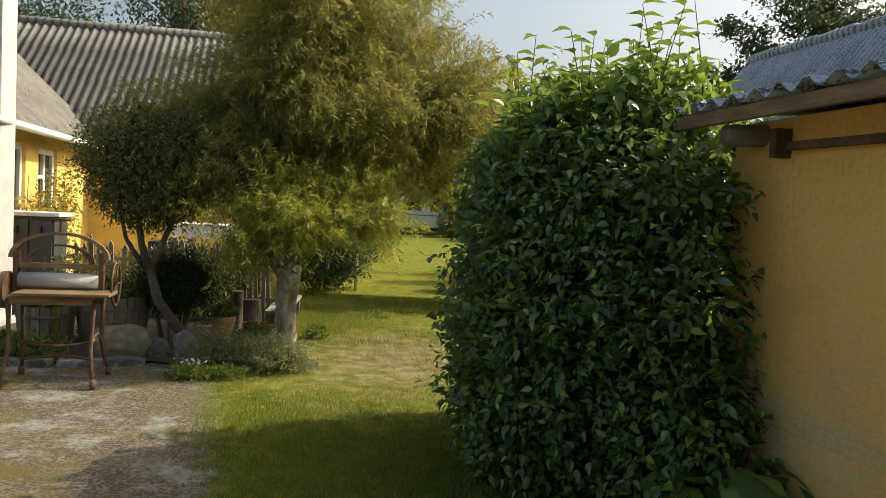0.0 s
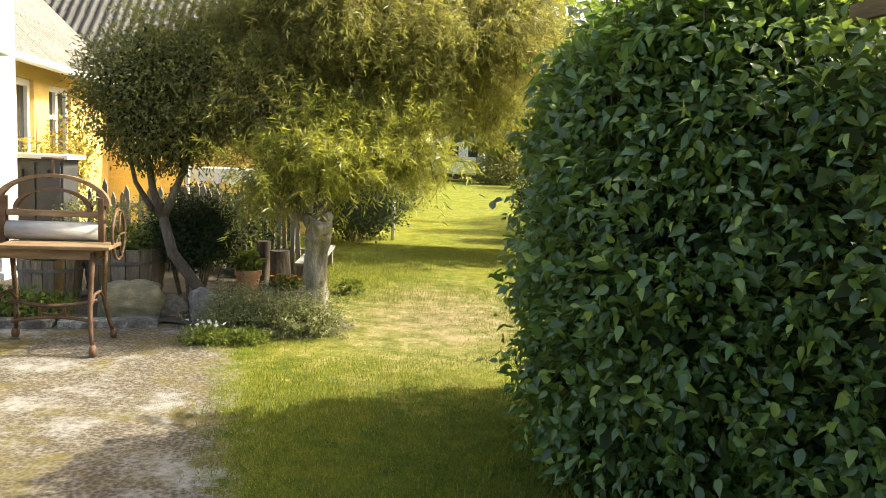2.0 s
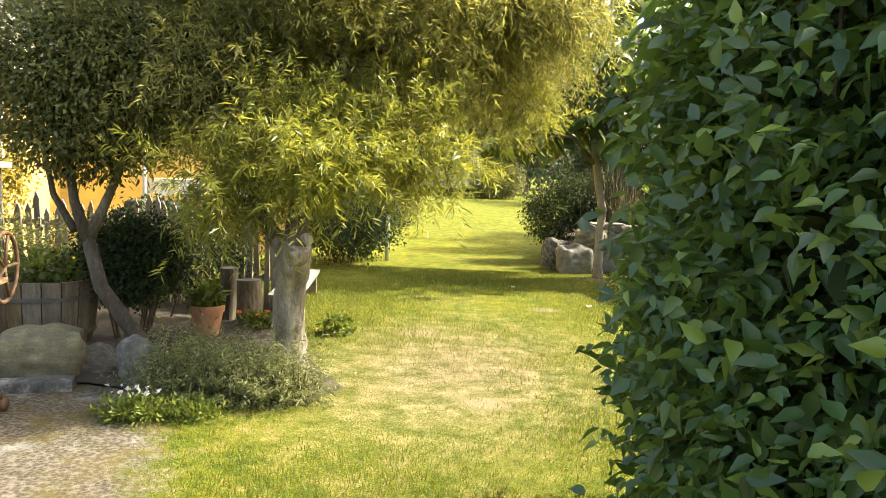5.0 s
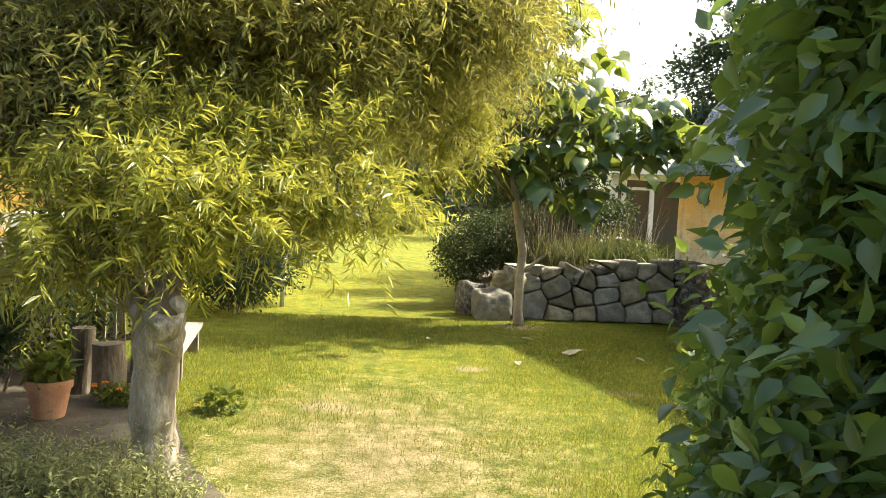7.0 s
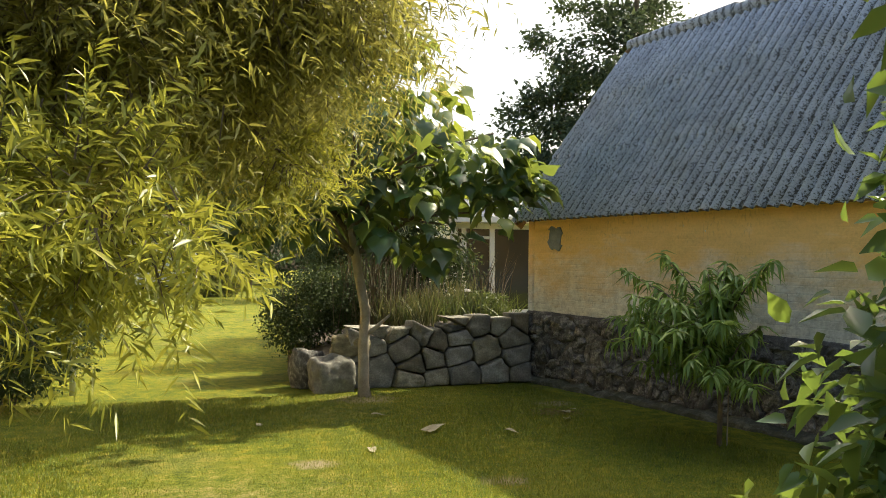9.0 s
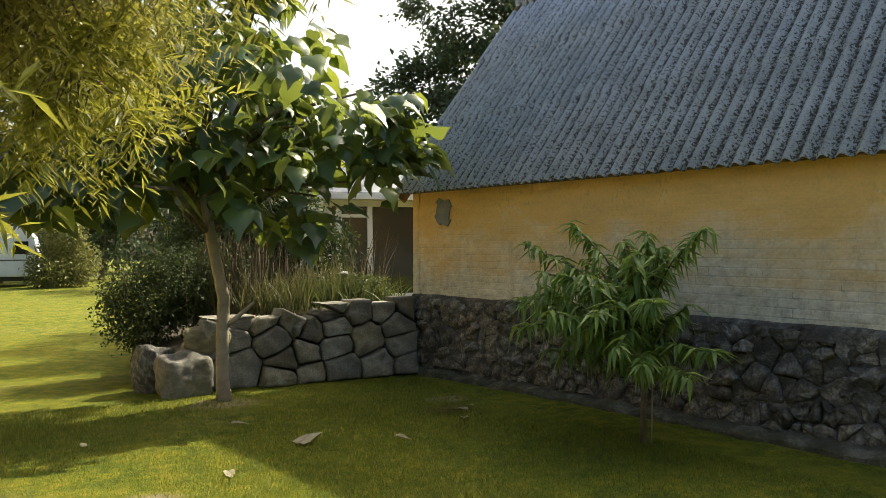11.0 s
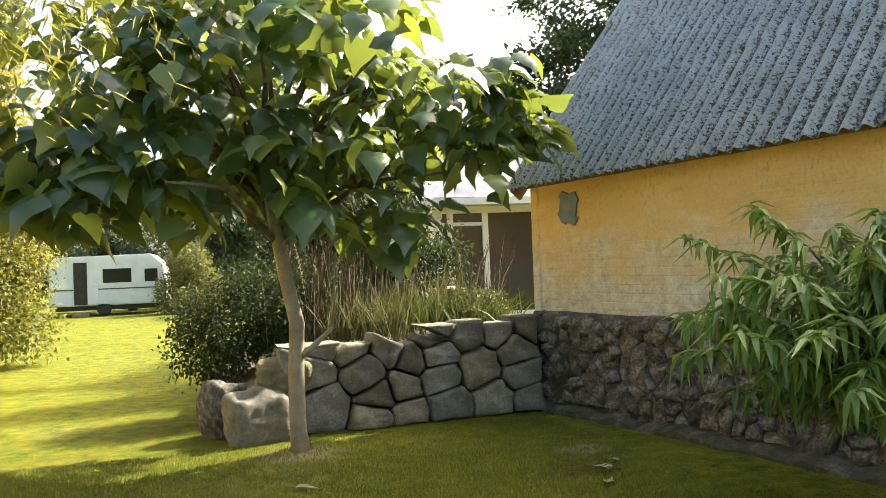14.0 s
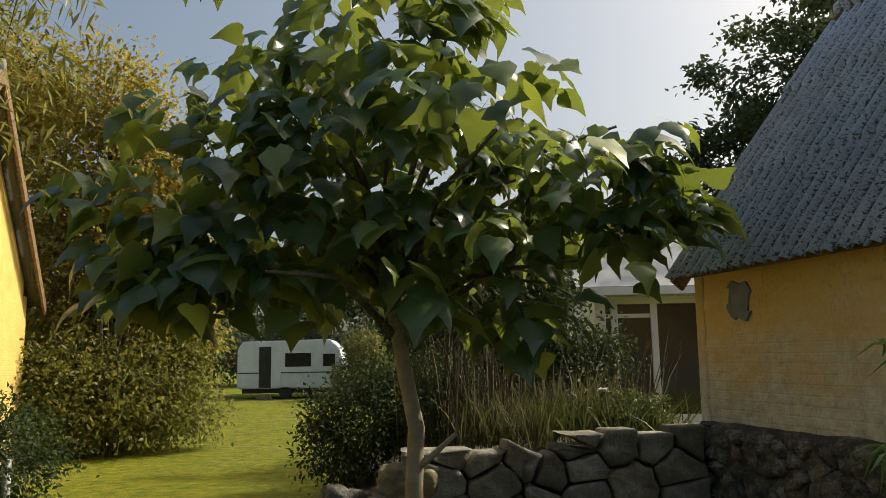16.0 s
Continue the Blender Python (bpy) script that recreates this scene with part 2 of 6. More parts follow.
def ground_material():
    m, nt, b = nodes_of("lawn_and_gravel")
    tc = nt.nodes.new("ShaderNodeTexCoord")
    sep = nt.nodes.new("ShaderNodeSeparateXYZ")
    nt.links.new(tc.outputs["Object"], sep.inputs[0])
    x, y = sep.outputs[0], sep.outputs[1]
    big, mid, fine = noise_node(nt, 0.55, 4), noise_node(nt, 5.0, 7, 0.72), noise_node(nt, 85, 5, 0.8)
    f = mathn(nt, "ADD", mathn(nt, "MULTIPLY", mid, 0.42), mathn(nt, "MULTIPLY", fine, 0.58))
    green = ramp(nt, f, [(0.41, (0.030, 0.058, 0.006)), (0.5, (0.112, 0.146, 0.010)), (0.59, (0.285, 0.235, 0.018))])
    # mown drifts of paler and greener turf, a metre or two wide
    drift = mathn(nt, "MULTIPLY", mathn(nt, "SUBTRACT", noise_node(nt, 1.3, 5, 0.6), 0.44, True), 4.0, True)
    green = mixed(nt, mathn(nt, "MULTIPLY", drift, 0.42), green, (0.20, 0.185, 0.018))
    dry = ramp(nt, f, [(0.41, (0.075, 0.068, 0.026)), (0.5, (0.195, 0.16, 0.08)), (0.59, (0.35, 0.295, 0.175))])
    # worn strip of the lawn: a broad oval where people walk
    dx, dy = mathn(nt, "DIVIDE", mathn(nt, "ADD", x, 0.45), 1.5), mathn(nt, "DIVIDE", mathn(nt, "SUBTRACT", y, 9.2), 2.6)
    oval = mathn(nt, "SUBTRACT", 1.0, mathn(nt, "SQRT", mathn(nt, "ADD", mathn(nt, "MULTIPLY", dx, dx), mathn(nt, "MULTIPLY", dy, dy))))
    worn = mathn(nt, "MULTIPLY_ADD", oval, 1.0)
    worn.node.inputs[2].default_value = -0.16
    worn = mathn(nt, "ADD", worn, mathn(nt, "ADD", mathn(nt, "MULTIPLY", mathn(nt, "SUBTRACT", mid, 0.45), 2.4), mathn(nt, "MULTIPLY", mathn(nt, "SUBTRACT", fine, 0.5), 1.8)), True)
    worn = mathn(nt, "MULTIPLY", worn, mathn(nt, "GREATER_THAN", oval, -0.25))
    patch = mathn(nt, "MULTIPLY", mathn(nt, "SUBTRACT", big, 0.56, True), 3.0, True)
    lawn = mixed(nt, mathn(nt, "MAXIMUM", mathn(nt, "MULTIPLY", worn, 1.0), mathn(nt, "MULTIPLY", patch, 0.5)), green, dry)
    for bx, by, br in BARE:
        ddx, ddy = mathn(nt, "DIVIDE", mathn(nt, "SUBTRACT", x, bx), br), mathn(nt, "DIVIDE", mathn(nt, "SUBTRACT", y, by), br * 0.8)
        dist = mathn(nt, "ADD", mathn(nt, "SQRT", mathn(nt, "ADD", mathn(nt, "MULTIPLY", ddx, ddx), mathn(nt, "MULTIPLY", ddy, ddy))), mathn(nt, "MULTIPLY", mathn(nt, "SUBTRACT", mid, 0.5), 2.0))
        lawn = mixed(nt, mathn(nt, "MULTIPLY", mathn(nt, "SUBTRACT", 1.0, dist, True), 1.6, True), lawn, (0.27, 0.225, 0.13))
    # trodden yard of grit beside the lawn
    peb = nt.nodes.new("ShaderNodeTexVoronoi")
    peb.inputs["Scale"].default_value = 42
    nt.links.new(tc.outputs["Object"], peb.inputs["Vector"])
    grit = ramp(nt, mathn(nt, "ADD", mathn(nt, "MULTIPLY", f, 0.75), mathn(nt, "MULTIPLY", peb.outputs["Distance"], 0.35)), [(0.36, (0.05, 0.04, 0.027)), (0.54, (0.125, 0.105, 0.076)), (0.72, (0.26, 0.23, 0.19))])
    moss = mathn(nt, "MULTIPLY", mathn(nt, "SUBTRACT", noise_node(nt, 1.5, 7, 0.7), 0.48, True), 9.0, True)
    grit = mixed(nt, mathn(nt, "MULTIPLY", moss, 0.75), grit, (0.15, 0.12, 0.03))
    chalk = mathn(nt, "MULTIPLY", mathn(nt, "SUBTRACT", noise_node(nt, 1.1, 8, 0.78), 0.52, True), 10.0, True)
    grit = mixed(nt, mathn(nt, "MULTIPLY", chalk, 0.75), grit, (0.36, 0.355, 0.34))
    edge = mathn(nt, "SUBTRACT", mathn(nt, "SUBTRACT", -0.72, mathn(nt, "MULTIPLY", mathn(nt, "MAXIMUM", mathn(nt, "SUBTRACT", y, 5.0), 0.0), 0.42)), x)
    edge = mathn(nt, "ADD", edge, mathn(nt, "MULTIPLY", mathn(nt, "SUBTRACT", mid, 0.5), 1.3))
    far = mathn(nt, "ADD", mathn(nt, "SUBTRACT", 8.4, y), mathn(nt, "MULTIPLY", mathn(nt, "SUBTRACT", mid, 0.5), 1.2))
    yard = mathn(nt, "MULTIPLY", mathn(nt, "MULTIPLY", edge, 3.5, True), mathn(nt, "MULTIPLY", far, 4.0, True))
    col = mixed(nt, yard, lawn, grit)
    nt.links.new(col, b.inputs["Base Color"])
    b.inputs["Roughness"].default_value, b.inputs["Specular IOR Level"].default_value = 0.95, 0.2
    bump(nt, b, f, 0.8, 0.03)
    return m


def wall_material(name, ochre, pale, grime, low, high):
    """Ochre limewash, worn off towards the foot in uneven patches."""
    m, nt, b = nodes_of(name)
    tc = nt.nodes.new("ShaderNodeTexCoord")
    sep = nt.nodes.new("ShaderNodeSeparateXYZ")
    nt.links.new(tc.outputs["Object"], sep.inputs[0])
    z = sep.outputs[2]
    mid, fine = noise_node(nt, 2.2, 5, 0.65, stretch=(0.6, 1, 1.6)), noise_node(nt, 40, 4, 0.7)
    base = ramp(nt, mathn(nt, "ADD", mathn(nt, "MULTIPLY", mid, 0.6), mathn(nt, "MULTIPLY", fine, 0.4)), [(0.3, tuple(c * 0.78 for c in ochre)), (0.5, ochre), (0.7, tuple(min(1, c * 1.16) for c in ochre))])
    worn_c = ramp(nt, mathn(nt, "ADD", mathn(nt, "MULTIPLY", noise_node(nt, 9, 4), 0.6), mathn(nt, "MULTIPLY", fine, 0.4)), [(0.3, grime), (0.55, pale), (0.75, tuple(min(1, c * 1.2) for c in pale))])
    k = mathn(nt, "DIVIDE", mathn(nt, "SUBTRACT", high, z), high - low)
    k = mathn(nt, "ADD", k, mathn(nt, "MULTIPLY", mathn(nt, "SUBTRACT", mid, 0.5), 2.6), True)
    mp = nt.nodes.new("ShaderNodeMapping")
    mp.inputs["Rotation"].default_value = (radians(-90), 0, 0)
    nt.links.new(tc.outputs["Object"], mp.inputs["Vector"])
    brick = nt.nodes.new("ShaderNodeTexBrick")
    brick.inputs["Scale"].default_value = 1.0
    for key, v in (("Brick Width", 0.24), ("Row Height", 0.075), ("Mortar Size", 0.007), ("Mortar Smooth", 0.5)):
        brick.inputs[key].default_value = v
    nt.links.new(mp.outputs[0], brick.inputs["Vector"])
    chips = mathn(nt, "MULTIPLY", mathn(nt, "SUBTRACT", noise_node(nt, 13, 3), 0.68, True), 12, True)
    col = mixed(nt, mathn(nt, "MAXIMUM", mathn(nt, "MULTIPLY", k, 0.92), chips), base, worn_c)
    open_joint = mathn(nt, "MULTIPLY", mathn(nt, "MULTIPLY", brick.outputs["Fac"], k), mathn(nt, "MULTIPLY", mathn(nt, "SUBTRACT", noise_node(nt, 4.1, 5, 0.75), 0.5, True), 7.0, True))
    col = mixed(nt, mathn(nt, "MULTIPLY", open_joint, 0.55), col, tuple(c * 0.45 for c in grime))
    # damp patches of peeling specks
    damp = mathn(nt, "MULTIPLY", mathn(nt, "SUBTRACT", noise_node(nt, 1.3, 5, 0.7), 0.47, True), 6.0, True)
    speck = mathn(nt, "MULTIPLY", mathn(nt, "SUBTRACT", noise_node(nt, 34, 3, 0.6, stretch=(1, 1, 0.5)), 0.54, True), 10.0, True)
    col = mixed(nt, mathn(nt, "MULTIPLY", mathn(nt, "MULTIPLY", damp, speck), 0.28), col, tuple(c * 0.4 for c in grime))
    nt.links.new(col, b.inputs["Base Color"])
    b.inputs["Roughness"].default_value = 0.92
    h = mathn(nt, "ADD", mathn(nt, "MULTIPLY", mid, 0.8), mathn(nt, "SUBTRACT", mathn(nt, "MULTIPLY", fine, 0.4), mathn(nt, "MULTIPLY", mathn(nt, "MULTIPLY", brick.outputs["Fac"], mathn(nt, "MAXIMUM", k, 0.25)), 0.34)))
    bump(nt, b, h, 0.55, 0.02)
    return m


def roof_material(name, tone, wave):
    """Weathered fibre-cement sheet with lichen spots."""
    m, nt, b = nodes_of(name)
    f = mathn(nt, "ADD", mathn(nt, "MULTIPLY", noise_node(nt, 2.5, 5), 0.5), mathn(nt, "MULTIPLY", noise_node(nt, 50, 4, 0.7), 0.5))
    col = ramp(nt, f, [(0.32, tuple(c * 0.62 for c in tone)), (0.5, tone), (0.68, tuple(c * 1.35 for c in tone))])
    tc = nt.nodes.new("ShaderNodeTexCoord")
    sep = nt.nodes.new("ShaderNodeSeparateXYZ")
    nt.links.new(tc.outputs["Object"], sep.inputs[0])
    # every trough is darkened unevenly; moss spots lean towards the troughs
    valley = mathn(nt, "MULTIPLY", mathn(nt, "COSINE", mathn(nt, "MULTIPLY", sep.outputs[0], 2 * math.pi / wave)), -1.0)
    trough_tone = mathn(nt, "MULTIPLY", mathn(nt, "ADD", valley, mathn(nt, "MULTIPLY", mathn(nt, "SUBTRACT", noise_node(nt, 7, 4, 0.7), 0.62), 4.0)), 0.8, True)
    col = mixed(nt, mathn(nt, "MULTIPLY", trough_tone, 0.95), col, tuple(c * 0.16 for c in tone))
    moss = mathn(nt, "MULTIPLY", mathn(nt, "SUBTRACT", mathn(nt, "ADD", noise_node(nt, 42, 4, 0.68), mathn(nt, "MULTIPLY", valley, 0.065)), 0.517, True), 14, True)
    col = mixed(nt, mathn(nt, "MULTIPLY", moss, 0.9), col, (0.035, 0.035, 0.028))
    lich = mathn(nt, "MULTIPLY", mathn(nt, "SUBTRACT", noise_node(nt, 11, 3, 0.6), 0.68, True), 14, True)
    col = mixed(nt, mathn(nt, "MULTIPLY", lich, 0.6), col, (0.5, 0.5, 0.47))
    nt.links.new(col, b.inputs["Base Color"])
    b.inputs["Roughness"].default_value = 0.85
    bump(nt, b, f, 0.5, 0.01)
    return m


GROUND = ground_material()
OCHRE = wall_material("worn_ochre_limewash", (0.78, 0.52, 0.20), (0.66, 0.655, 0.58), (0.30, 0.295, 0.255), 1.10, 1.82)
OCHRE_NEAR = wall_material("stained_ochre_limewash", (0.84, 0.50, 0.15), (0.52, 0.45, 0.31), (0.24, 0.20, 0.145), -0.9, 1.2)
YELLOW = wall_material("yellow_limewash", (0.78, 0.54, 0.17), (0.62, 0.5, 0.3), (0.4, 0.35, 0.25), -1.5, 0.4)
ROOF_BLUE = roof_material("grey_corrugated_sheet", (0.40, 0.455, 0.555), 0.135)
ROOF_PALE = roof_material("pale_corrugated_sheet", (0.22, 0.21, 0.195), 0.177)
SIDING = surface("pale_grey_boards", (0.34, 0.35, 0.37), (0.42, 0.43, 0.45), (0.50, 0.51, 0.52), 3, 30, 0.7, 0.2, 0.003)


def glass_material():
    m, nt, b = nodes_of("window_glass")
    b.inputs["Base Color"].default_value = (0.02, 0.025, 0.025, 1)
    b.inputs["Roughness"].default_value = 0.04
    b.inputs["Specular IOR Level"].default_value = 0.6
    return m


GLASS = glass_material()

# ---- mesh helpers ----


def part(name, bm, material, parent=None, label="", smooth=False):
    """Links a bmesh as one mesh object, under a thing or a part where one is given."""
    me = bpy.data.meshes.new(name)
    bm.normal_update()
    bm.to_mesh(me)
    bm.free()
    me.materials.append(material)
    if smooth:
        me.polygons.foreach_set("use_smooth", [True] * len(me.polygons))
    ob = new(name, me)
    if parent:
        ob.parent = parent
    if label:
        tagged(ob, label)
    return ob


def array_mesh(name, verts, faces, material, parent=None, smooth=False):
    """A mesh from numpy arrays of vertices and of faces with one number of corners."""
    me = bpy.data.meshes.new(name)
    n, k = faces.shape
    me.vertices.add(len(verts))
    me.vertices.foreach_set("co", verts.astype(np.float32).ravel())
    me.loops.add(n * k)
    me.loops.foreach_set("vertex_index", faces.astype(np.int32).ravel())
    me.polygons.add(n)
    me.polygons.foreach_set("loop_start", np.arange(0, n * k, k, dtype=np.int32))
    if smooth:
        me.polygons.foreach_set("use_smooth", np.ones(n, dtype=bool))
    me.update(calc_edges=True)
    me.materials.append(material)
    ob = new(name, me)
    if parent:
        ob.parent = parent
    return ob


def thing(name, m=None, label="", category="", group="", kind=""):
    ob = new(name)
    ob.empty_display_size = 0.2
    if m is not None:
        ob.matrix_world = m
    return tagged(ob, label, category, group, kind)


def box(bm, x0, x1, y0, y1, z0, z1, bevel=0.0, m=None):
    r = bmesh.ops.create_cube(bm, size=1.0)
    mat = Matrix.Translation(((x0 + x1) / 2, (y0 + y1) / 2, (z0 + z1) / 2)) @ Matrix.Diagonal((x1 - x0, y1 - y0, z1 - z0, 1))
    bmesh.ops.transform(bm, matrix=(m @ mat) if m else mat, verts=r["verts"])
    if bevel:
        edges = list({e for v in r["verts"] for e in v.link_edges})
        bmesh.ops.bevel(bm, geom=edges, offset=bevel, segments=2, affect="EDGES", profile=0.6)
    return r["verts"]


def boxed(name, dims, material, parent=None, bevel=0.004, label="", m=None):
    bm = bmesh.new()
    box(bm, *dims, bevel=bevel, m=m)
    return part(name, bm, material, parent, label)


def tube(bm, points, radii, sides=8, cap=True):
    """A tapered tube along points."""
    rings, prev = [], None
    pts = [Vector(p) for p in points]
    for i, p in enumerate(pts):
        d = (pts[min(i + 1, len(pts) - 1)] - pts[max(i - 1, 0)]).normalized()
        a = d.cross(Vector((0, 0, 1)) if abs(d.z) < 0.95 else Vector((1, 0, 0))).normalized()
        if prev is not None:
            a = (prev - d * prev.dot(d)).normalized()
        prev = a
        b = d.cross(a)
        r = radii[i] if isinstance(radii, (list, tuple)) else radii
        rings.append([bm.verts.new(p + (a * math.cos(t) + b * math.sin(t)) * r) for t in (2 * math.pi * j / sides for j in range(sides))])
    for r0, r1 in zip(rings, rings[1:]):
        for j in range(sides):
            bm.faces.new((r0[j], r0[(j + 1) % sides], r1[(j + 1) % sides], r1[j]))
    if cap:
        bm.faces.new(rings[0][::-1])
        bm.faces.new(rings[-1])


def lathe(bm, profile, sides=24, centre=(0, 0)):
    rings = []
    for r, z in profile:
        rings.append([bm.verts.new((centre[0] + r * math.cos(2 * math.pi * j / sides), centre[1] + r * math.sin(2 * math.pi * j / sides), z)) for j in range(sides)])
    for r0, r1 in zip(rings, rings[1:]):
        for j in range(sides):
            bm.faces.new((r0[j], r0[(j + 1) % sides], r1[(j + 1) % sides], r1[j]))
    bm.faces.new(rings[0][::-1])
    bm.faces.new(rings[-1])


def stone_mesh(name, material, rng, subdiv=2, block=0.6):
    """A rounded stone of unit size."""
    bm = bmesh.new()
    bmesh.ops.create_icosphere(bm, subdivisions=subdiv, radius=0.5)
    off = Vector((rng.random() * 50, rng.random() * 50, rng.random() * 50))
    for v in bm.verts:
        c = v.co
        top = max(abs(c.x), abs(c.y), abs(c.z))
        v.co = c.lerp(c * (0.5 / top), block)
        v.co += v.co.normalized() * (noise.noise(v.co * 1.8 + off) * 0.22 + noise.noise(v.co * 5 + off) * 0.06)
    me = bpy.data.meshes.new(name)
    bm.to_mesh(me)
    bm.free()
    me.materials.append(material)
    me.polygons.foreach_set("use_smooth", [True] * len(me.polygons))
    return me


def cells(sites, x0, x1, z0, z1):
    """The polygon of each site: all places that lie nearest to it, inside a rectangle."""
    for i, (px, pz) in enumerate(sites):
        poly = [(x0, z0), (x1, z0), (x1, z1), (x0, z1)]
        for j, (qx, qz) in enumerate(sites):
            if i == j or abs(qx - px) > 1.4:
                continue
            nx, nz = qx - px, qz - pz
            c = (qx * qx + qz * qz - px * px - pz * pz) / 2
            cut = []
            for (ax, az), (bx, bz) in zip(poly, poly[1:] + poly[:1]):
                da, db = nx * ax + nz * az - c, nx * bx + nz * bz - c
                if da <= 0:
                    cut.append((ax, az))
                if da * db < 0:
                    t = da / (da - db)
                    cut.append((ax + (bx - ax) * t, az + (bz - az) * t))
            poly = cut
            if len(poly) < 3:
                break
        if len(poly) >= 3:
            yield (px, pz), poly


def laid_stone(parent, centre, poly, material, rng, gap=0.012, depth=0.22, bulge=0.04, y=0.0, corner=0.10, worn=True):
    """One stone of a wall: its face a worn polygon, bulging a little out of the wall towards -y."""
    cx = sum(p[0] for p in poly) / len(poly)
    cz = sum(p[1] for p in poly) / len(poly)
    pts = []
    for (ax, az), (bx, bz) in zip(poly, poly[1:] + poly[:1]):
        for t in (corner, 0.5, 1 - corner):
            pts.append((ax + (bx - ax) * t - cx, az + (bz - az) * t - cz))
    size = max(0.04, min(math.hypot(*p) for p in pts))
    bm = bmesh.new()
    off = Vector((rng.random() * 90, rng.random() * 90, rng.random() * 90))

    def ring(k, yy, rough):
        out = []
        for px, pz in pts:
            d = math.hypot(px, pz)
            q = max(0.0, (d - gap) / d) * k * (1 + 1.8 * rough * noise.noise(Vector((px * 9, yy * 9, pz * 9)) + off))
            out.append(bm.verts.new((px * q, yy + 0.9 * bulge * noise.noise(Vector((px * 6, 3.0, pz * 6)) + off) + 0.35 * bulge * noise.noise(Vector((px * 22, 1.0, pz * 22)) + off), pz * q)))
        return out
    tilt = rng.uniform(-0.15, 0.15)
    rings = [ring(0.96, depth, 0.0), ring(1.0, 0.03, 0.08), ring(0.975, -bulge * 0.35, 0.10), ring(0.925, -bulge * 0.82, 0.10), ring(0.72, -bulge * 0.98, 0.10), ring(0.38, -bulge, 0.10)]
    mid = bm.verts.new((0, -bulge * (1 + 0.3 * rng.uniform(-1, 1)), 0))
    n = len(pts)
    for r0, r1 in zip(rings, rings[1:]):
        for i in range(n):
            bm.faces.new((r0[i], r0[(i + 1) % n], r1[(i + 1) % n], r1[i]))
    for i in range(n):
        bm.faces.new((rings[-1][i], rings[-1][(i + 1) % n], mid))
    for v in bm.verts:
        v.co.y += tilt * v.co.z * 0.5
    bmesh.ops.recalc_face_normals(bm, faces=bm.faces)
    o = part("stone", bm, material, parent, smooth=worn)
    o.matrix_local = Matrix.Translation((cx, y, cz))
    return o


def unit(v):
    return v / np.maximum(np.linalg.norm(v, axis=1, keepdims=True), 1e-6)


def leaf_arrays(pos, along, up, length, width, droop=0.15, fold=0.25):
    """Pointed oval leaves, folded along the midrib and arched, six triangles each."""
    n = len(pos)
    along = unit(along)
    side = unit(np.cross(along, up))
    nrm = unit(np.cross(side, along))
    L, W = np.broadcast_to(length, n)[:, None], np.broadcast_to(width, n)[:, None]
    out = [(0.0, 0.0), (0.2, 0.40), (0.5, 0.46), (1.08, 0.0), (0.5, -0.46), (0.2, -0.40), (0.42, 0.0)]
    verts = np.stack([pos + along * L * a + side * W * b + nrm * (W * fold * abs(b) * 2 - L * droop * a * a) for a, b in out], 1).reshape(-1, 3)
    tri = [(0, 6, 1), (1, 6, 2), (2, 6, 3), (3, 6, 4), (4, 6, 5), (5, 6, 0)]
    base = (np.arange(n) * 7)[:, None, None]
    return verts, (base + np.array(tri)[None]).reshape(-1, 3)


def small_leaf_arrays(pos, along, up, length, width, droop=0.15, fold=0.25):
    """Small pointed leaves, folded along the midrib, four triangles each."""
    n = len(pos)
    along = unit(along)
    side = unit(np.cross(along, up))
    nrm = unit(np.cross(side, along))
    L, W = np.broadcast_to(length, n)[:, None], np.broadcast_to(width, n)[:, None]
    out = [(0.0, 0.0), (0.42, 0.5), (1.0, 0.0), (0.42, -0.5), (0.5, 0.0)]
    verts = np.stack([pos + along * L * a + side * W * b + nrm * (W * fold * abs(b) * 2 - L * droop * a * a) for a, b in out], 1).reshape(-1, 3)
    base = (np.arange(n) * 5)[:, None, None]
    return verts, (base + np.array([(0, 4, 1), (1, 4, 2), (2, 4, 3), (3, 4, 0)])[None]).reshape(-1, 3)


def narrow_arrays(pos, along, up, length, width):
    """Narrow leaves, a bent diamond each."""
    n = len(pos)
    along = unit(along)
    side = unit(np.cross(along, up))
    L, W = np.broadcast_to(length, n)[:, None], np.broadcast_to(width, n)[:, None]
    down = np.array([[0, 0, -1.0]])
    verts = np.stack([pos, pos + along * L * 0.45 + side * W * 0.5, pos + along * L + down * L * 0.15, pos + along * L * 0.45 - side * W * 0.5], 1).reshape(-1, 3)
    base = (np.arange(n) * 4)[:, None]
    tris = np.stack([base + np.array([[0, 1, 2]]), base + np.array([[0, 2, 3]])], 1).reshape(-1, 3)
    return verts, tris


def in_blobs(rng, blobs, n, shell=0.55, bunch=0, loose=0.12):
    """Points spread through ellipsoids (x, y, z, rx, ry, rz), thicker towards their skins, with the way out of each."""
    if bunch:
        c, o = in_blobs(rng, blobs, n // bunch + 1, shell)
        pick = rng.integers(0, len(c), n)
        return c[pick] + rng.normal(size=(n, 3)) * loose * np.array([[1, 1, 0.6]]), o[pick]
    w = np.array([b[3] * b[4] * b[5] for b in blobs]) ** 0.75
    pick = rng.choice(len(blobs), n, p=w / w.sum())
    d = unit(rng.normal(size=(n, 3)))
    r = (shell + (1 - shell) * rng.random(n)) * (1 + 0.10 * np.clip(rng.normal(size=n), -2, 1.3))
    B = np.array(blobs)[pick]
    return B[:, :3] + d * B[:, 3:] * r[:, None], unit(d / B[:, 3:])


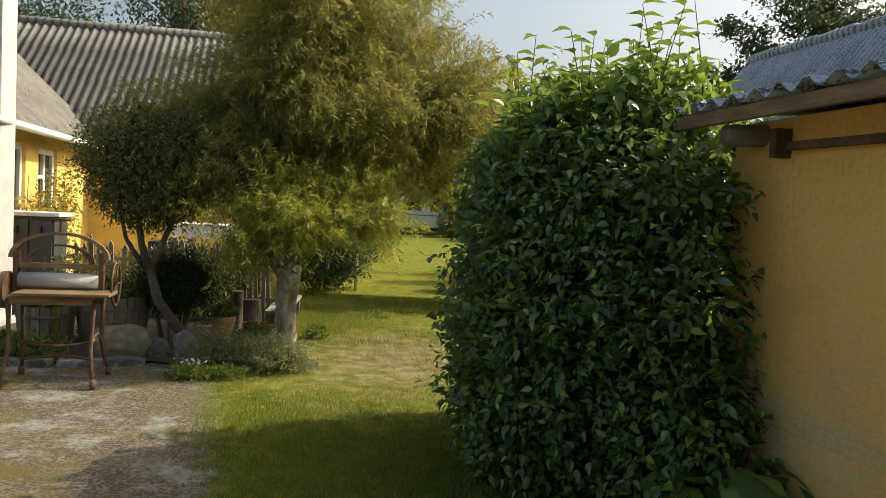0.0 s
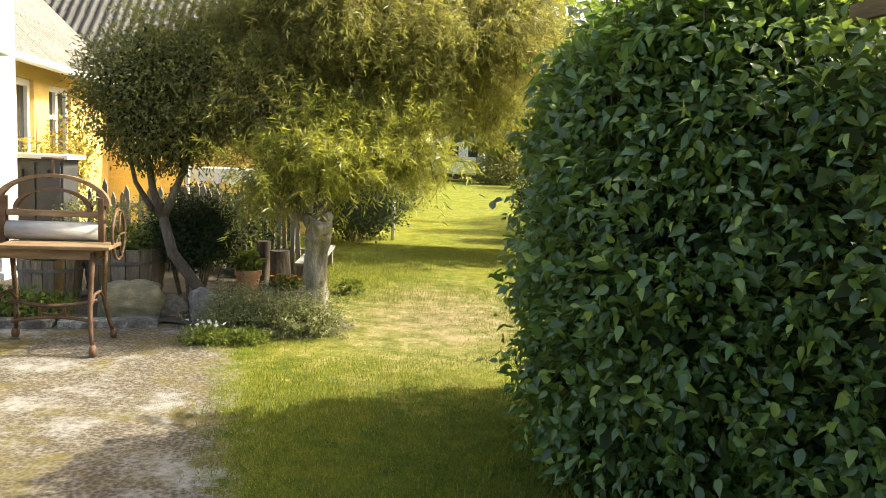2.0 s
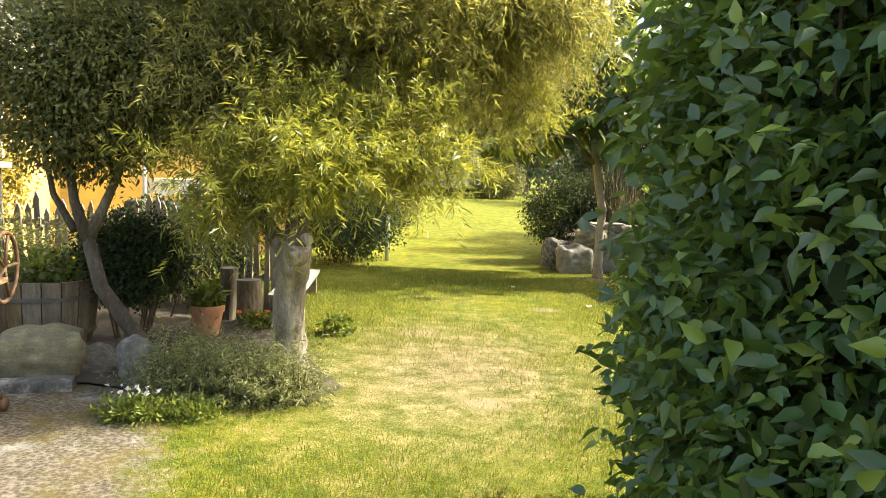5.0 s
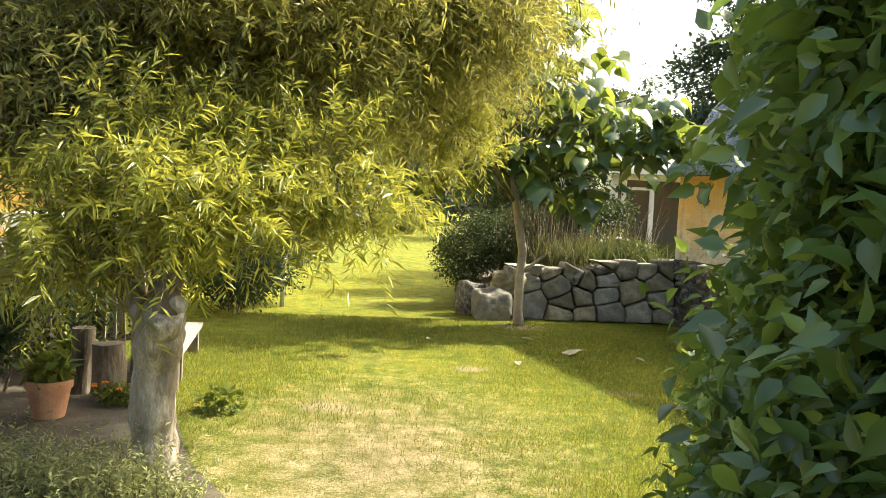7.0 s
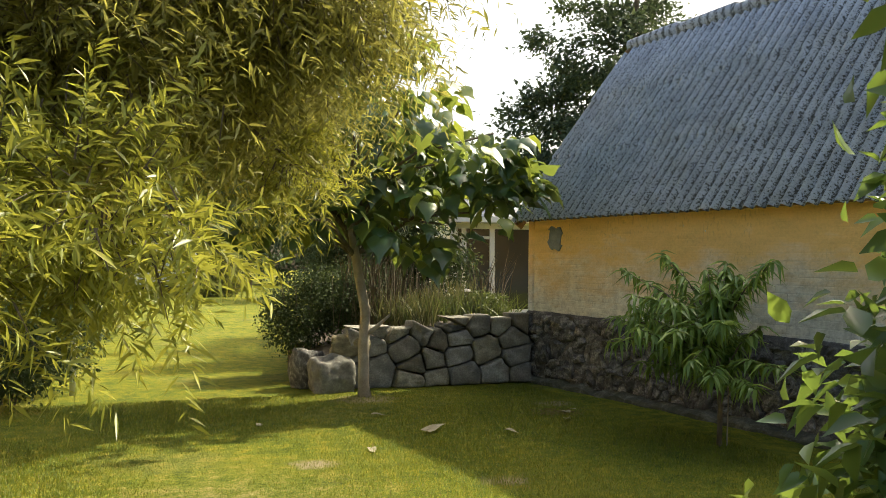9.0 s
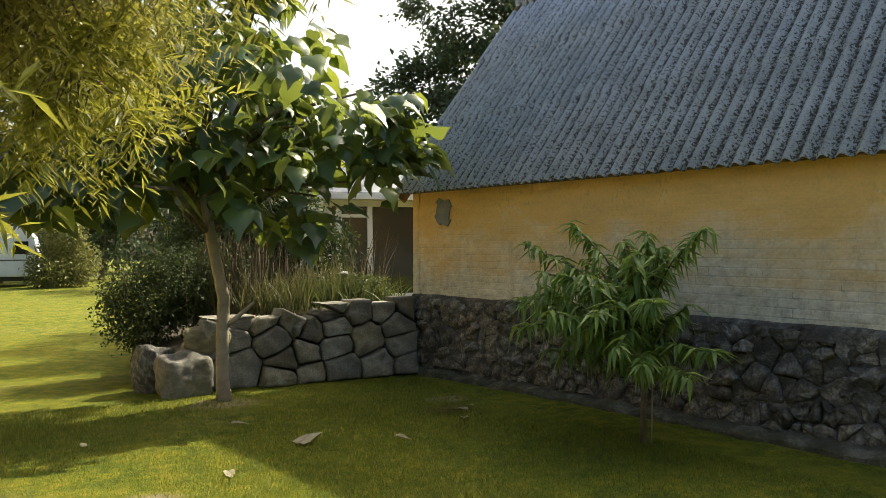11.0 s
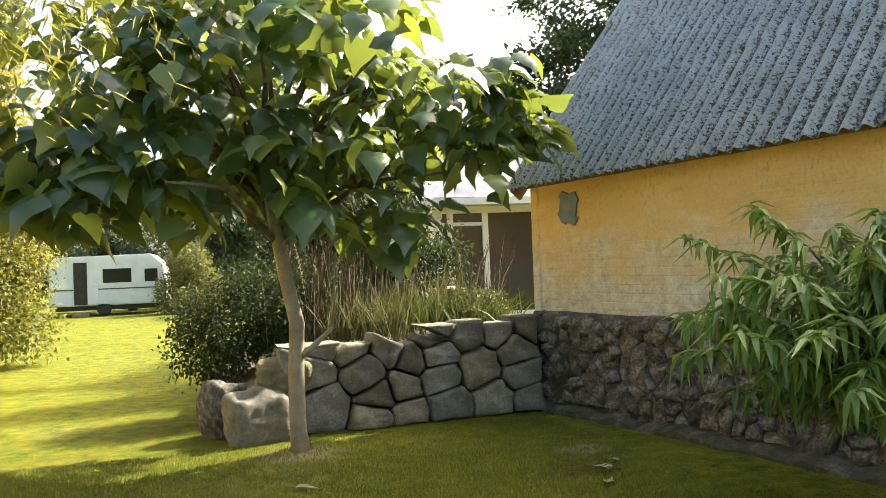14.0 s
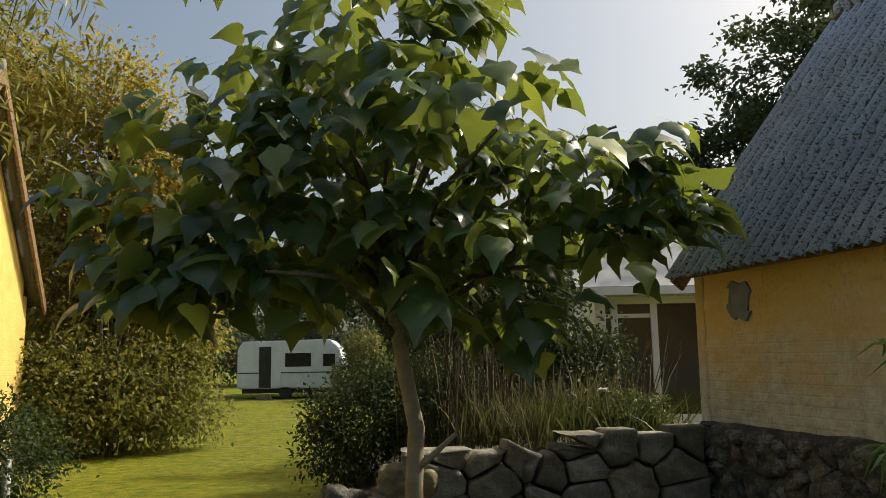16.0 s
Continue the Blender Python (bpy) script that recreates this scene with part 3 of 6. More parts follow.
def crown(name, blobs, n, length, width, material, parent, seed, shell=0.55, hang=0.5, keep=None, bunch=0, loose=0.12, wild=0.7, flat=0.4, shape=small_leaf_arrays):
    rng = np.random.default_rng(seed)
    p, out = in_blobs(rng, blobs, n, shell, bunch, loose)
    if keep is not None:
        ok = keep(p)
        p, out = p[ok], out[ok]
    n = len(p)
    along = out + rng.normal(size=(n, 3)) * wild - np.array([[0, 0, hang]])
    up = out * 0.6 + np.array([[0, 0, 0.8]]) + rng.normal(size=(n, 3)) * flat
    s = 0.65 + 0.7 * rng.random(n)
    v, f = shape(p, along, up, length * s, width * s)
    return array_mesh(name, v, f, material, parent)


def sprays(name, blobs, twigs, per, reach, length, width, material, parent, seed, shell=0.75, droop=1.0, stems=None, bunch=0, loose=0.12):
    """Drooping twigs set with narrow leaves on both sides."""
    rng = np.random.default_rng(seed)
    p, out = in_blobs(rng, blobs, twigs, shell, bunch, loose)
    d = unit(out + rng.normal(size=(twigs, 3)) * 0.55)
    k = np.linspace(0.05, 1, per)[None, :, None]
    R = (reach * (0.5 + 0.9 * rng.random(twigs)))[:, None, None]
    axis = p[:, None, :] + d[:, None, :] * R * k + np.array([[[0, 0, -1.0]]]) * R * droop * k ** 2
    tang = unit((d[:, None, :] + np.array([[[0, 0, -2.0]]]) * droop * k).reshape(-1, 3))
    flat = axis.reshape(-1, 3)
    side = unit(np.cross(tang, rng.normal(size=tang.shape)))
    along = tang * 0.6 + side * 0.85
    n = len(flat)
    s = 0.6 + 0.8 * rng.random(n)
    v, f = narrow_arrays(flat, along, rng.normal(size=(n, 3)), length * s, width * s)
    ob = array_mesh(name, v, f, material, parent)
    if stems is not None:
        a, b = axis[:, 0, :], axis[:, per // 2, :]
        q = np.array([[0.004, 0, 0]])
        tv = np.stack([a - q, a + q, b], 1).reshape(-1, 3)
        tagged(array_mesh("twig", tv, np.arange(len(tv)).reshape(-1, 3), stems, parent), kind="stuff")
    return ob


def corrugated(length, slope_len, wave=0.13, amp=0.018, overlaps=(), step=12):
    """A sheet of waves: x along the eave, y up the slope, as arrays."""
    nx = int(length / wave * step)
    xs = np.linspace(0, length, nx)
    ys = [0.0]
    for o in overlaps:
        ys += [o, o + 0.004]
    ys.append(slope_len)
    lift = [0.0]
    for i, o in enumerate(overlaps):
        lift += [0.0, 0.022]
    lift.append(0.0)
    prof = amp * np.cos(2 * np.pi * xs / wave)
    lay = [np.stack([xs, np.full(nx, y), prof + l + 0.006 * np.sin(xs * 0.9 + y)], 1) for y, l in zip(ys, lift)]
    under = [l - np.array([[0, 0, 0.008]]) for l in lay]
    v = np.concatenate(lay + under)
    rows, faces = len(ys), []
    i = np.arange(nx - 1)
    for base in (0, rows):
        for r in range(rows - 1):
            a = (base + r) * nx + i
            faces.append(np.stack([a, a + 1, a + nx + 1, a + nx], 1) if base == 0 else np.stack([a, a + nx, a + nx + 1, a + 1], 1))
    a = i
    faces.append(np.stack([a + 1, a, rows * nx + i, rows * nx + i + 1], 1))
    return v, np.concatenate(faces)

# ---- ground ----


def gz(y):
    """The lawn's height: it rises gently towards its far end."""
    q = max(y - 21, 0)
    return min(0.02 * q * q / (q + 6), 1.2)


def build_ground():
    xs = np.concatenate([[-400, -150, -60, -30], np.linspace(-16, 14, 76), [30, 60, 150, 400]])
    ys = np.concatenate([[-200, -60, -20], np.linspace(-6, 40, 116), [55, 80, 120, 200, 500]])
    X, Y = np.meshgrid(xs, ys)
    near = np.clip(1 - np.maximum(np.abs(X), np.abs(Y - 12) - 14) / 40, 0, 1)
    rise = 0.02 * np.maximum(Y - 21, 0) ** 2 / (np.maximum(Y - 21, 0) + 6)
    Z = np.minimum(rise, 1.2) + 0.012 * np.sin(X * 1.3 + Y * 0.4) * np.sin(Y * 0.9 - X * 0.3) * near
    v = np.stack([X, Y, Z], 2).reshape(-1, 3)
    nx = len(xs)
    i = (np.arange(len(ys) - 1)[:, None] * nx + np.arange(nx - 1)[None, :]).ravel()
    ob = array_mesh("ground", v, np.stack([i, i + 1, i + nx + 1, i + nx], 1), GROUND, smooth=True)
    tagged(ob, "mown yellow-green lawn running into a trodden gritty yard", "ground", kind="structure")


def build_grass():
    """Short lawn blades where the walk passes nearest."""
    rng = np.random.default_rng(5)
    n = 470000
    x, y = rng.uniform(-3.2, 4.2, n), 2.5 + 14.0 * rng.random(n) ** 1.25
    edge = -0.72 - 0.42 * np.maximum(y - 5.0, 0) - 0.38 * rng.random(n) ** 2 + 0.08 * np.sin(y * 3.1)
    wall = 3.38 + 0.18 * (16.3 - y) - 0.35
    ok = ((x > edge) | ((y > 10.2) & (x > -2.6))) & (x < wall) & (y < 15.4 + 0.1 * x)
    dry = 1 - np.hypot((x + 0.45) / 1.5, (y - 9.2) / 2.6) + 0.35 * np.sin(x * 4.3 + 1.3 * np.sin(y * 2.9)) * np.sin(y * 3.7 + x)
    gone = (rng.random(len(x)) < np.clip(dry * 1.2, 0, 0.72))
    ok &= ~gone
    straw = rng.random(len(x)) < np.clip(0.04 + dry * 1.1, 0.04, 0.8)
    for name, pick, mat, label in (("grass", ok & ~straw, BLADE, "short mown lawn grass, thin where it is worn"), ("dry_grass", ok & straw, STRAW, "scattered straw-coloured dead blades in the lawn")):
        u, w = x[pick], y[pick]
        n = len(u)
        p = np.stack([u, w, np.full(n, -0.004)], 1)
        a = rng.random(n) * 6.283
        tilt = (0.25 if name == "grass" else 0.9) + 0.7 * rng.random(n)
        along = np.stack([np.cos(a) * tilt, np.sin(a) * tilt, np.ones(n)], 1)
        h = (0.022 + 0.040 * rng.random(n)) * (0.75 + 0.25 * np.sin(u * 2.1) * np.sin(w * 1.7))
        side = np.stack([-np.sin(a), np.cos(a), np.zeros(n)], 1) * 0.0032
        v = np.stack([p - side, p + side, p + unit(along) * h[:, None]], 1).reshape(-1, 3)
        tagged(array_mesh(name, v, np.arange(n * 3).reshape(-1, 3), mat), label, "grass", kind="stuff")


build_ground()
build_grass()

# ---- the ochre outbuilding on its stone foot ----
SHED = pose(3.38, 16.3, 0, 0, 0, -73.3) @ pose(0, 0, 0, 0, 0.9, 0)  # x along the long wall towards the yard, y into the building
SHED_LEN, SHED_DEEP, EAVE, FOOT = 8.6, 3.9, 2.26, 0.92
SLOPE = radians(52)


def build_shed():
    shed = thing("outbuilding", SHED, "low ochre limewashed outbuilding, grey corrugated roof, rubble stone foot", "building")
    L, D = SHED_LEN, SHED_DEEP
    bm = bmesh.new()
    # long wall, slightly uneven, as a grid with thickness
    nx, nz = 80, 16
    grid = [[bm.verts.new((L * i / nx, 0.018 * noise.noise(Vector((i * 0.35, k * 0.5, 3))) + 0.008 * noise.noise(Vector((i * 1.3, k * 1.7, 9))), FOOT + (EAVE + 0.1 - FOOT) * k / nz)) for k in range(nz + 1)] for i in range(nx + 1)]
    for i in range(nx):
        for k in range(nz):
            bm.faces.new((grid[i][k], grid[i + 1][k], grid[i + 1][k + 1], grid[i][k + 1]))
    box(bm, 0, L, 0.05, 0.36, FOOT, EAVE + 0.1)
    part("long_wall", bm, OCHRE, shed, smooth=False)
    for name, x0, x1 in (("gable_wall", -0.02, 0.32), ("gable_wall", L - 0.3, L + 0.004)):
        bm = bmesh.new()
        prof = [(0.36, FOOT), (D, FOOT), (D, EAVE), (D / 2, EAVE + (D / 2) * math.tan(SLOPE)), (0.36, EAVE + 0.36 * math.tan(SLOPE))]
        a = [bm.verts.new((x0, y, z)) for y, z in prof]
        b = [bm.verts.new((x1, y, z)) for y, z in prof]
        bm.faces.new(a[::-1])
        bm.faces.new(b)
        for i in range(5):
            j = (i + 1) % 5
            bm.faces.new((a[i], a[j], b[j], b[i]))
        part(name, bm, OCHRE, shed)
    boxed("back_wall", (0.33, L - 0.31, D - 0.3, D - 0.003, FOOT, EAVE), OCHRE, shed, 0)
    # corner pier of bare weathered brick at the far end
    boxed("corner_pier", (-0.024, 0.10, -0.012, 0.34, FOOT - 0.05, EAVE - 0.02), OCHRE, shed, 0.02)
    # cement patch and the brick scars
    bm = bmesh.new()
    vs = [bm.verts.new((0.58 + 0.13 * max(-1, min(1, 1.35 * math.cos(t))) + 0.03 * math.sin(5 * t), -0.022, 1.93 + 0.13 * max(-1.2, min(1, 1.4 * math.sin(t))) + 0.03 * math.sin(7 * t + 1))) for t in (2 * math.pi * i / 16 for i in range(16))]
    f = bm.faces.new(vs)
    r = bmesh.ops.extrude_face_region(bm, geom=[f])
    bmesh.ops.translate(bm, vec=(0, 0.03, 0), verts=[g for g in r["geom"] if isinstance(g, bmesh.types.BMVert)])
    bmesh.ops.recalc_face_normals(bm, faces=bm.faces)
    part("cement_patch", bm, surface("grey_cement", (0.13, 0.15, 0.17), (0.19, 0.215, 0.235), (0.26, 0.28, 0.29), 9, 60, 0.9, 0.5), shed, "blue-grey cement patch on the wall")
    # wall plate and dark slot under it
    boxed("wall_plate", (-0.05, L + 0.05, -0.06, -0.025, EAVE - 0.10, EAVE - 0.02), WOODBROWN, shed, 0.006)
    # roof: two sheets, laid in courses
    run = (D / 2 + 0.20) / math.cos(SLOPE)
    for name, m in (("roof_sheet", Matrix.Translation((-0.15, -0.20, EAVE - 0.10)) @ Matrix.Rotation(SLOPE, 4, "X")), ("roof_sheet", Matrix.Translation((L + 0.15, D + 0.20, EAVE - 0.10)) @ Matrix.Rotation(math.pi, 4, "Z") @ Matrix.Rotation(SLOPE, 4, "X"))):
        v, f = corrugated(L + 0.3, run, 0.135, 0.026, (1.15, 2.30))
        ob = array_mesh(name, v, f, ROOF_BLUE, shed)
        ob.matrix_local = m
    zr = EAVE - 0.10 + run * math.sin(SLOPE)
    for i in range(9):
        bm = bmesh.new()
        tube(bm, [(-0.16 + i * 1.0, D / 2, zr + 0.005), (-0.16 + i * 1.0 + 1.0, D / 2, zr + 0.02)], [0.09, 0.105], 12)
        part("ridge_cap", bm, ROOF_BLUE, shed, smooth=True)
    # verge boards under the gable edge
    for y0, sgn in ((-0.2, 1), (D + 0.2, -1)):
        bm = bmesh.new()
        box(bm, 0, run, -0.02, 0.02, -0.17, -0.03, 0.004, Matrix.Translation((-0.12, y0, EAVE - 0.1)) @ Matrix.Rotation(sgn * math.pi / 2, 4, "Z") @ Matrix.Rotation(-SLOPE, 4, "Y"))
        part("verge_board", bm, WOODBROWN, shed)
    # core of the stone foot
    boxed("foot_core", (0.02, L, 0.02, 0.5, -0.2, FOOT - 0.005), MORTAR, shed, 0)
    rng = random.Random(17)
    sites = []
    z = 0.17
    while z < FOOT - 0.02:
        x = rng.uniform(0.0, 0.12)
        while x < 7.4:
            sites.append((x, z + rng.uniform(-0.05, 0.05)))
            x += rng.choice((0.09, 0.14, 0.2, 0.28, 0.36)) * rng.uniform(0.8, 1.2)
        z += rng.uniform(0.07, 0.13)
    for c, poly in cells(sites, 0.0, 7.4, 0.12, FOOT - 0.01):
        if rng.random() < 0.96:
            laid_stone(shed, c, poly, RUBBLE, rng, rng.uniform(-0.006, 0.012), 0.06, rng.uniform(0.015, 0.075), -0.03 - 0.06 * (FOOT - c[1]), rng.uniform(0.05, 0.2), rng.random() < 0.3)
    bm = bmesh.new()
    nx, nz = 260, 28
    face = []
    for i in range(nx + 1):
        col = []
        for k in range(nz + 1):
            x, z = 7.4 * i / nx, 0.08 + (FOOT - 0.085) * k / nz
            q = Vector((x * 5, 4.0, z * 5))
            col.append(bm.verts.new((x, -0.038 - 0.06 * (FOOT - z) - 0.05 * noise.noise(q) - 0.034 * noise.noise(q * 3.7) - 0.016 * noise.noise(q * 9.1), z)))
        face.append(col)
    for i in range(nx):
        for k in range(nz):
            bm.faces.new((face[i][k], face[i + 1][k], face[i + 1][k + 1], face[i][k + 1]))
    part("pointing", bm, MORTAR, shed, "crumbling dark mortar between the stones")
    boxed("foot_core_end", (7.4, L, -0.06, 0.018, -0.2, FOOT - 0.008), MORTAR, shed, 0)
    bm = bmesh.new()
    rows = []
    for i in range(61):
        x = L * i / 60
        y = -0.17 - 0.03 * x - 0.08 * noise.noise(Vector((i * 0.55, 2, 2)))
        z = 0.075 + 0.012 * x + 0.06 * noise.noise(Vector((i * 0.6, 7, 1)))
        rows.append([bm.verts.new(p) for p in ((x, y - 0.03, -0.25), (x, y, z - 0.03), (x, y + 0.05, z), (x, 0.06, z + 0.03))])
    for r0, r1 in zip(rows, rows[1:]):
        for k in range(3):
            bm.faces.new((r0[k], r1[k], r1[k + 1], r0[k + 1]))
    part("foot_ledge", bm, LEDGE, shed, "low broken concrete ledge along the stone foot")
    bm = bmesh.new()
    rows = []
    for i in range(121):
        x = L * i / 120
        w = 0.065 + 0.035 * noise.noise(Vector((x * 2.1, 5, 1))) + 0.02 * noise.noise(Vector((x * 9, 1, 4)))
        h = 0.03 * noise.noise(Vector((x * 3.3, 8, 2)))
        rows.append([bm.verts.new(q) for q in ((x, -w - 0.01, FOOT - 0.09), (x, -w, FOOT - 0.03 + h * 0.5), (x, -w * 0.5, FOOT + 0.012 + h * 0.4), (x, 0.02, FOOT + 0.03 + h * 0.4))])
    for r0, r1 in zip(rows, rows[1:]):
        for k in range(3):
            bm.faces.new((r0[k], r1[k], r1[k + 1], r0[k + 1]))
    part("foot_coping", bm, MORTAR, shed, "crumbled earthy ledge on top of the stone foot", True)
    return shed


shed = build_shed()

# ---- the near ochre lean-to beside the hedge ----


def build_near_building():
    ob = thing("lean_to", pose(1.98, 5.0, 0, 0, 0, -71), "ochre rendered lean-to with a wavy fibre-cement roof edge", "building")
    # x towards the camera's start, y into the building
    boxed("side_wall", (0, 7.0, 0, 0.3, 0, 2.18), OCHRE_NEAR, ob, 0.01)
    boxed("end_wall", (0.004, 0.3, 0.302, 3.0, 0, 2.22), OCHRE_NEAR, ob, 0.0)
    boxed("inner_wall", (0.302, 7.0, 2.7, 3.0, 0, 2.4), OCHRE_NEAR, ob, 0.0)
    boxed("far_end_wall", (6.7, 7.0, 0.302, 2.698, 0, 2.22), OCHRE_NEAR, ob, 0.0)
    m = Matrix.Translation((-0.1, -0.30, 2.25)) @ Matrix.Rotation(radians(4), 4, "X")
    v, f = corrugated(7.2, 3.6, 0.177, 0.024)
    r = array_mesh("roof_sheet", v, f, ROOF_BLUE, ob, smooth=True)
    r.matrix_local = m
    boxed("fascia_board", (-0.1, 7.1, -0.28, -0.245, 2.145, 2.215), WOODBROWN, ob, 0.006, "brown weathered fascia board")
    for x in (0.28, 1.85, 3.6):
        bm = bmesh.new()
        tube(bm, [(x, -0.22, 2.09), (x, 0.6, 2.15)], [0.055, 0.06], 12)
        part("rafter_end", bm, WOODGREY, ob, "round rafter end", True)
    # iron bar bracketed on the wall
    boxed("iron_bar", (0.5, 6.5, -0.05, -0.02, 2.02, 2.06), RUST, ob, 0.004, "rusty iron bar across the wall", Matrix.Rotation(0.012, 4, "Y"))
    boxed("bar_bracket", (0.45, 0.50, -0.09, 0.0, 1.98, 2.12), RUST, ob, 0.004)
    return ob


def wall_writing():
    """Faded pencil strokes on the plaster, too worn to read."""
    ob = thing("wall_scribble", pose(1.98, 5.0, 0, 0, 0, -71), "faint dark scribbled line on the ochre wall", "writing")
    r = random.Random(2)
    x = 1.28
    while x < 1.62:
        w = r.uniform(0.012, 0.03)
        boxed("stroke", (x, x + w, -0.004, -0.001, 1.735, 1.735 + r.uniform(0.006, 0.014)), BLACK, ob, 0)
        x += w + 0.008


build_near_building()
wall_writing()

# ---- dry stone wall of the raised bed ----
WALL_A, WALL_B = Vector((3.30, 16.12, 0)), Vector((0.10, 15.75, 0))
def build_stone_wall():
    d = (WALL_B - WALL_A)
    ang = math.degrees(math.atan2(d.y, d.x))
    wall = thing("dry_stone_wall", pose(WALL_A.x, WALL_A.y, 0, 0, 0, ang) @ Matrix.Diagonal((1, -1, 1, 1)), "dry-laid wall of grey split fieldstones round a raised bed", "stone wall")
    # from the building's corner to the open end: place along the wall and height of each stone's middle
    sites = [(0.14, 0.12), (0.50, 0.13), (0.98, 0.13), (1.36, 0.09), (1.66, 0.10), (2.12, 0.22), (0.20, 0.36), (0.62, 0.45), (1.04, 0.40), (1.40, 0.34), (1.72, 0.48), (2.22, 0.56), (0.24, 0.58), (0.10, 0.82), (0.40, 0.80), (0.72, 0.80), (1.06, 0.60), (1.30, 0.58), (1.10, 0.76), (1.02, 0.90), (1.42, 0.86), (1.50, 0.68), (1.86, 0.76), (1.62, 0.28), (2.05, 0.82)]
    rng = random.Random(4)
    for c, poly in cells(sites, 0.0, 2.5, 0.0, 0.95):
        top = 0.97 - 0.07 * c[0] - 0.09 * rng.random()
        poly = [(x, min(z, top)) for x, z in poly]
        if max(z for x, z in poly) - min(z for x, z in poly) < 0.09:
            continue
        laid_stone(wall, c, poly, FIELDSTONE, rng, rng.uniform(0.004, 0.014), 0.30, rng.uniform(0.035, 0.075), -0.14 + 0.14 * c[1] - rng.uniform(0, 0.04), 0.07)
    boxed("backing_earth", (0.0, 2.4, 0.16, 0.5, 0, 0.62), EARTH, wall, 0.03)
    return wall


build_stone_wall()


def boulder(name, x, y, z, w, d, h, turn, label, mat=None, seed=1):
    me = stone_mesh(name, mat or FIELDSTONE, random.Random(seed), 4, 0.5)
    o = new(name, me)
    o.matrix_world = pose(x, y, z, 0, 0, turn) @ Matrix.Diagonal((w, d, h, 1))
    return tagged(o, label, "boulder")


boulder("boulder", 0.62, 15.62, 0.19, 0.5, 0.46, 0.48, 20, "large pale rounded boulder at the open end of the stone wall", PALESTONE, seed=3)
boulder("boulder", 0.88, 15.86, 0.52, 0.50, 0.4, 0.30, -10, "brown squarish boulder laid on the wall's end", LICHEN, seed=5)
boulder("boulder", 0.36, 16.0, 0.22, 0.36, 0.4, 0.56, 40, "dark shaded boulder tucked under the bush", RUBBLE, seed=8)

# ---- raised bed behind the wall ----


def build_bed():
    bm = bmesh.new()
    pts = [(3.34, 16.3), (1.4, 16.15), (0.5, 16.2), (0.15, 17.2), (0.6, 20.5), (3.6, 21.0), (4.0, 16.4)]
    top = [bm.verts.new((x, y, z)) for (x, y), z in zip(pts, (0.78, 0.60, 0.32, 0.36, 0.8, 0.8, 0.8))]
    bot = [bm.verts.new((x, y, -0.02)) for x, y in pts]
    bm.faces.new(top[::-1])
    for i in range(len(pts)):
        j = (i + 1) % len(pts)
        bm.faces.new((top[i], top[j], bot[j], bot[i]))
    bmesh.ops.recalc_face_normals(bm, faces=bm.faces)
    ob = part("raised_bed", bm, EARTH)
    tagged(ob, "raised planting bed of dark earth behind the stone wall", "ground", kind="structure")


build_bed()

# ---- hedge beside the lean-to ----


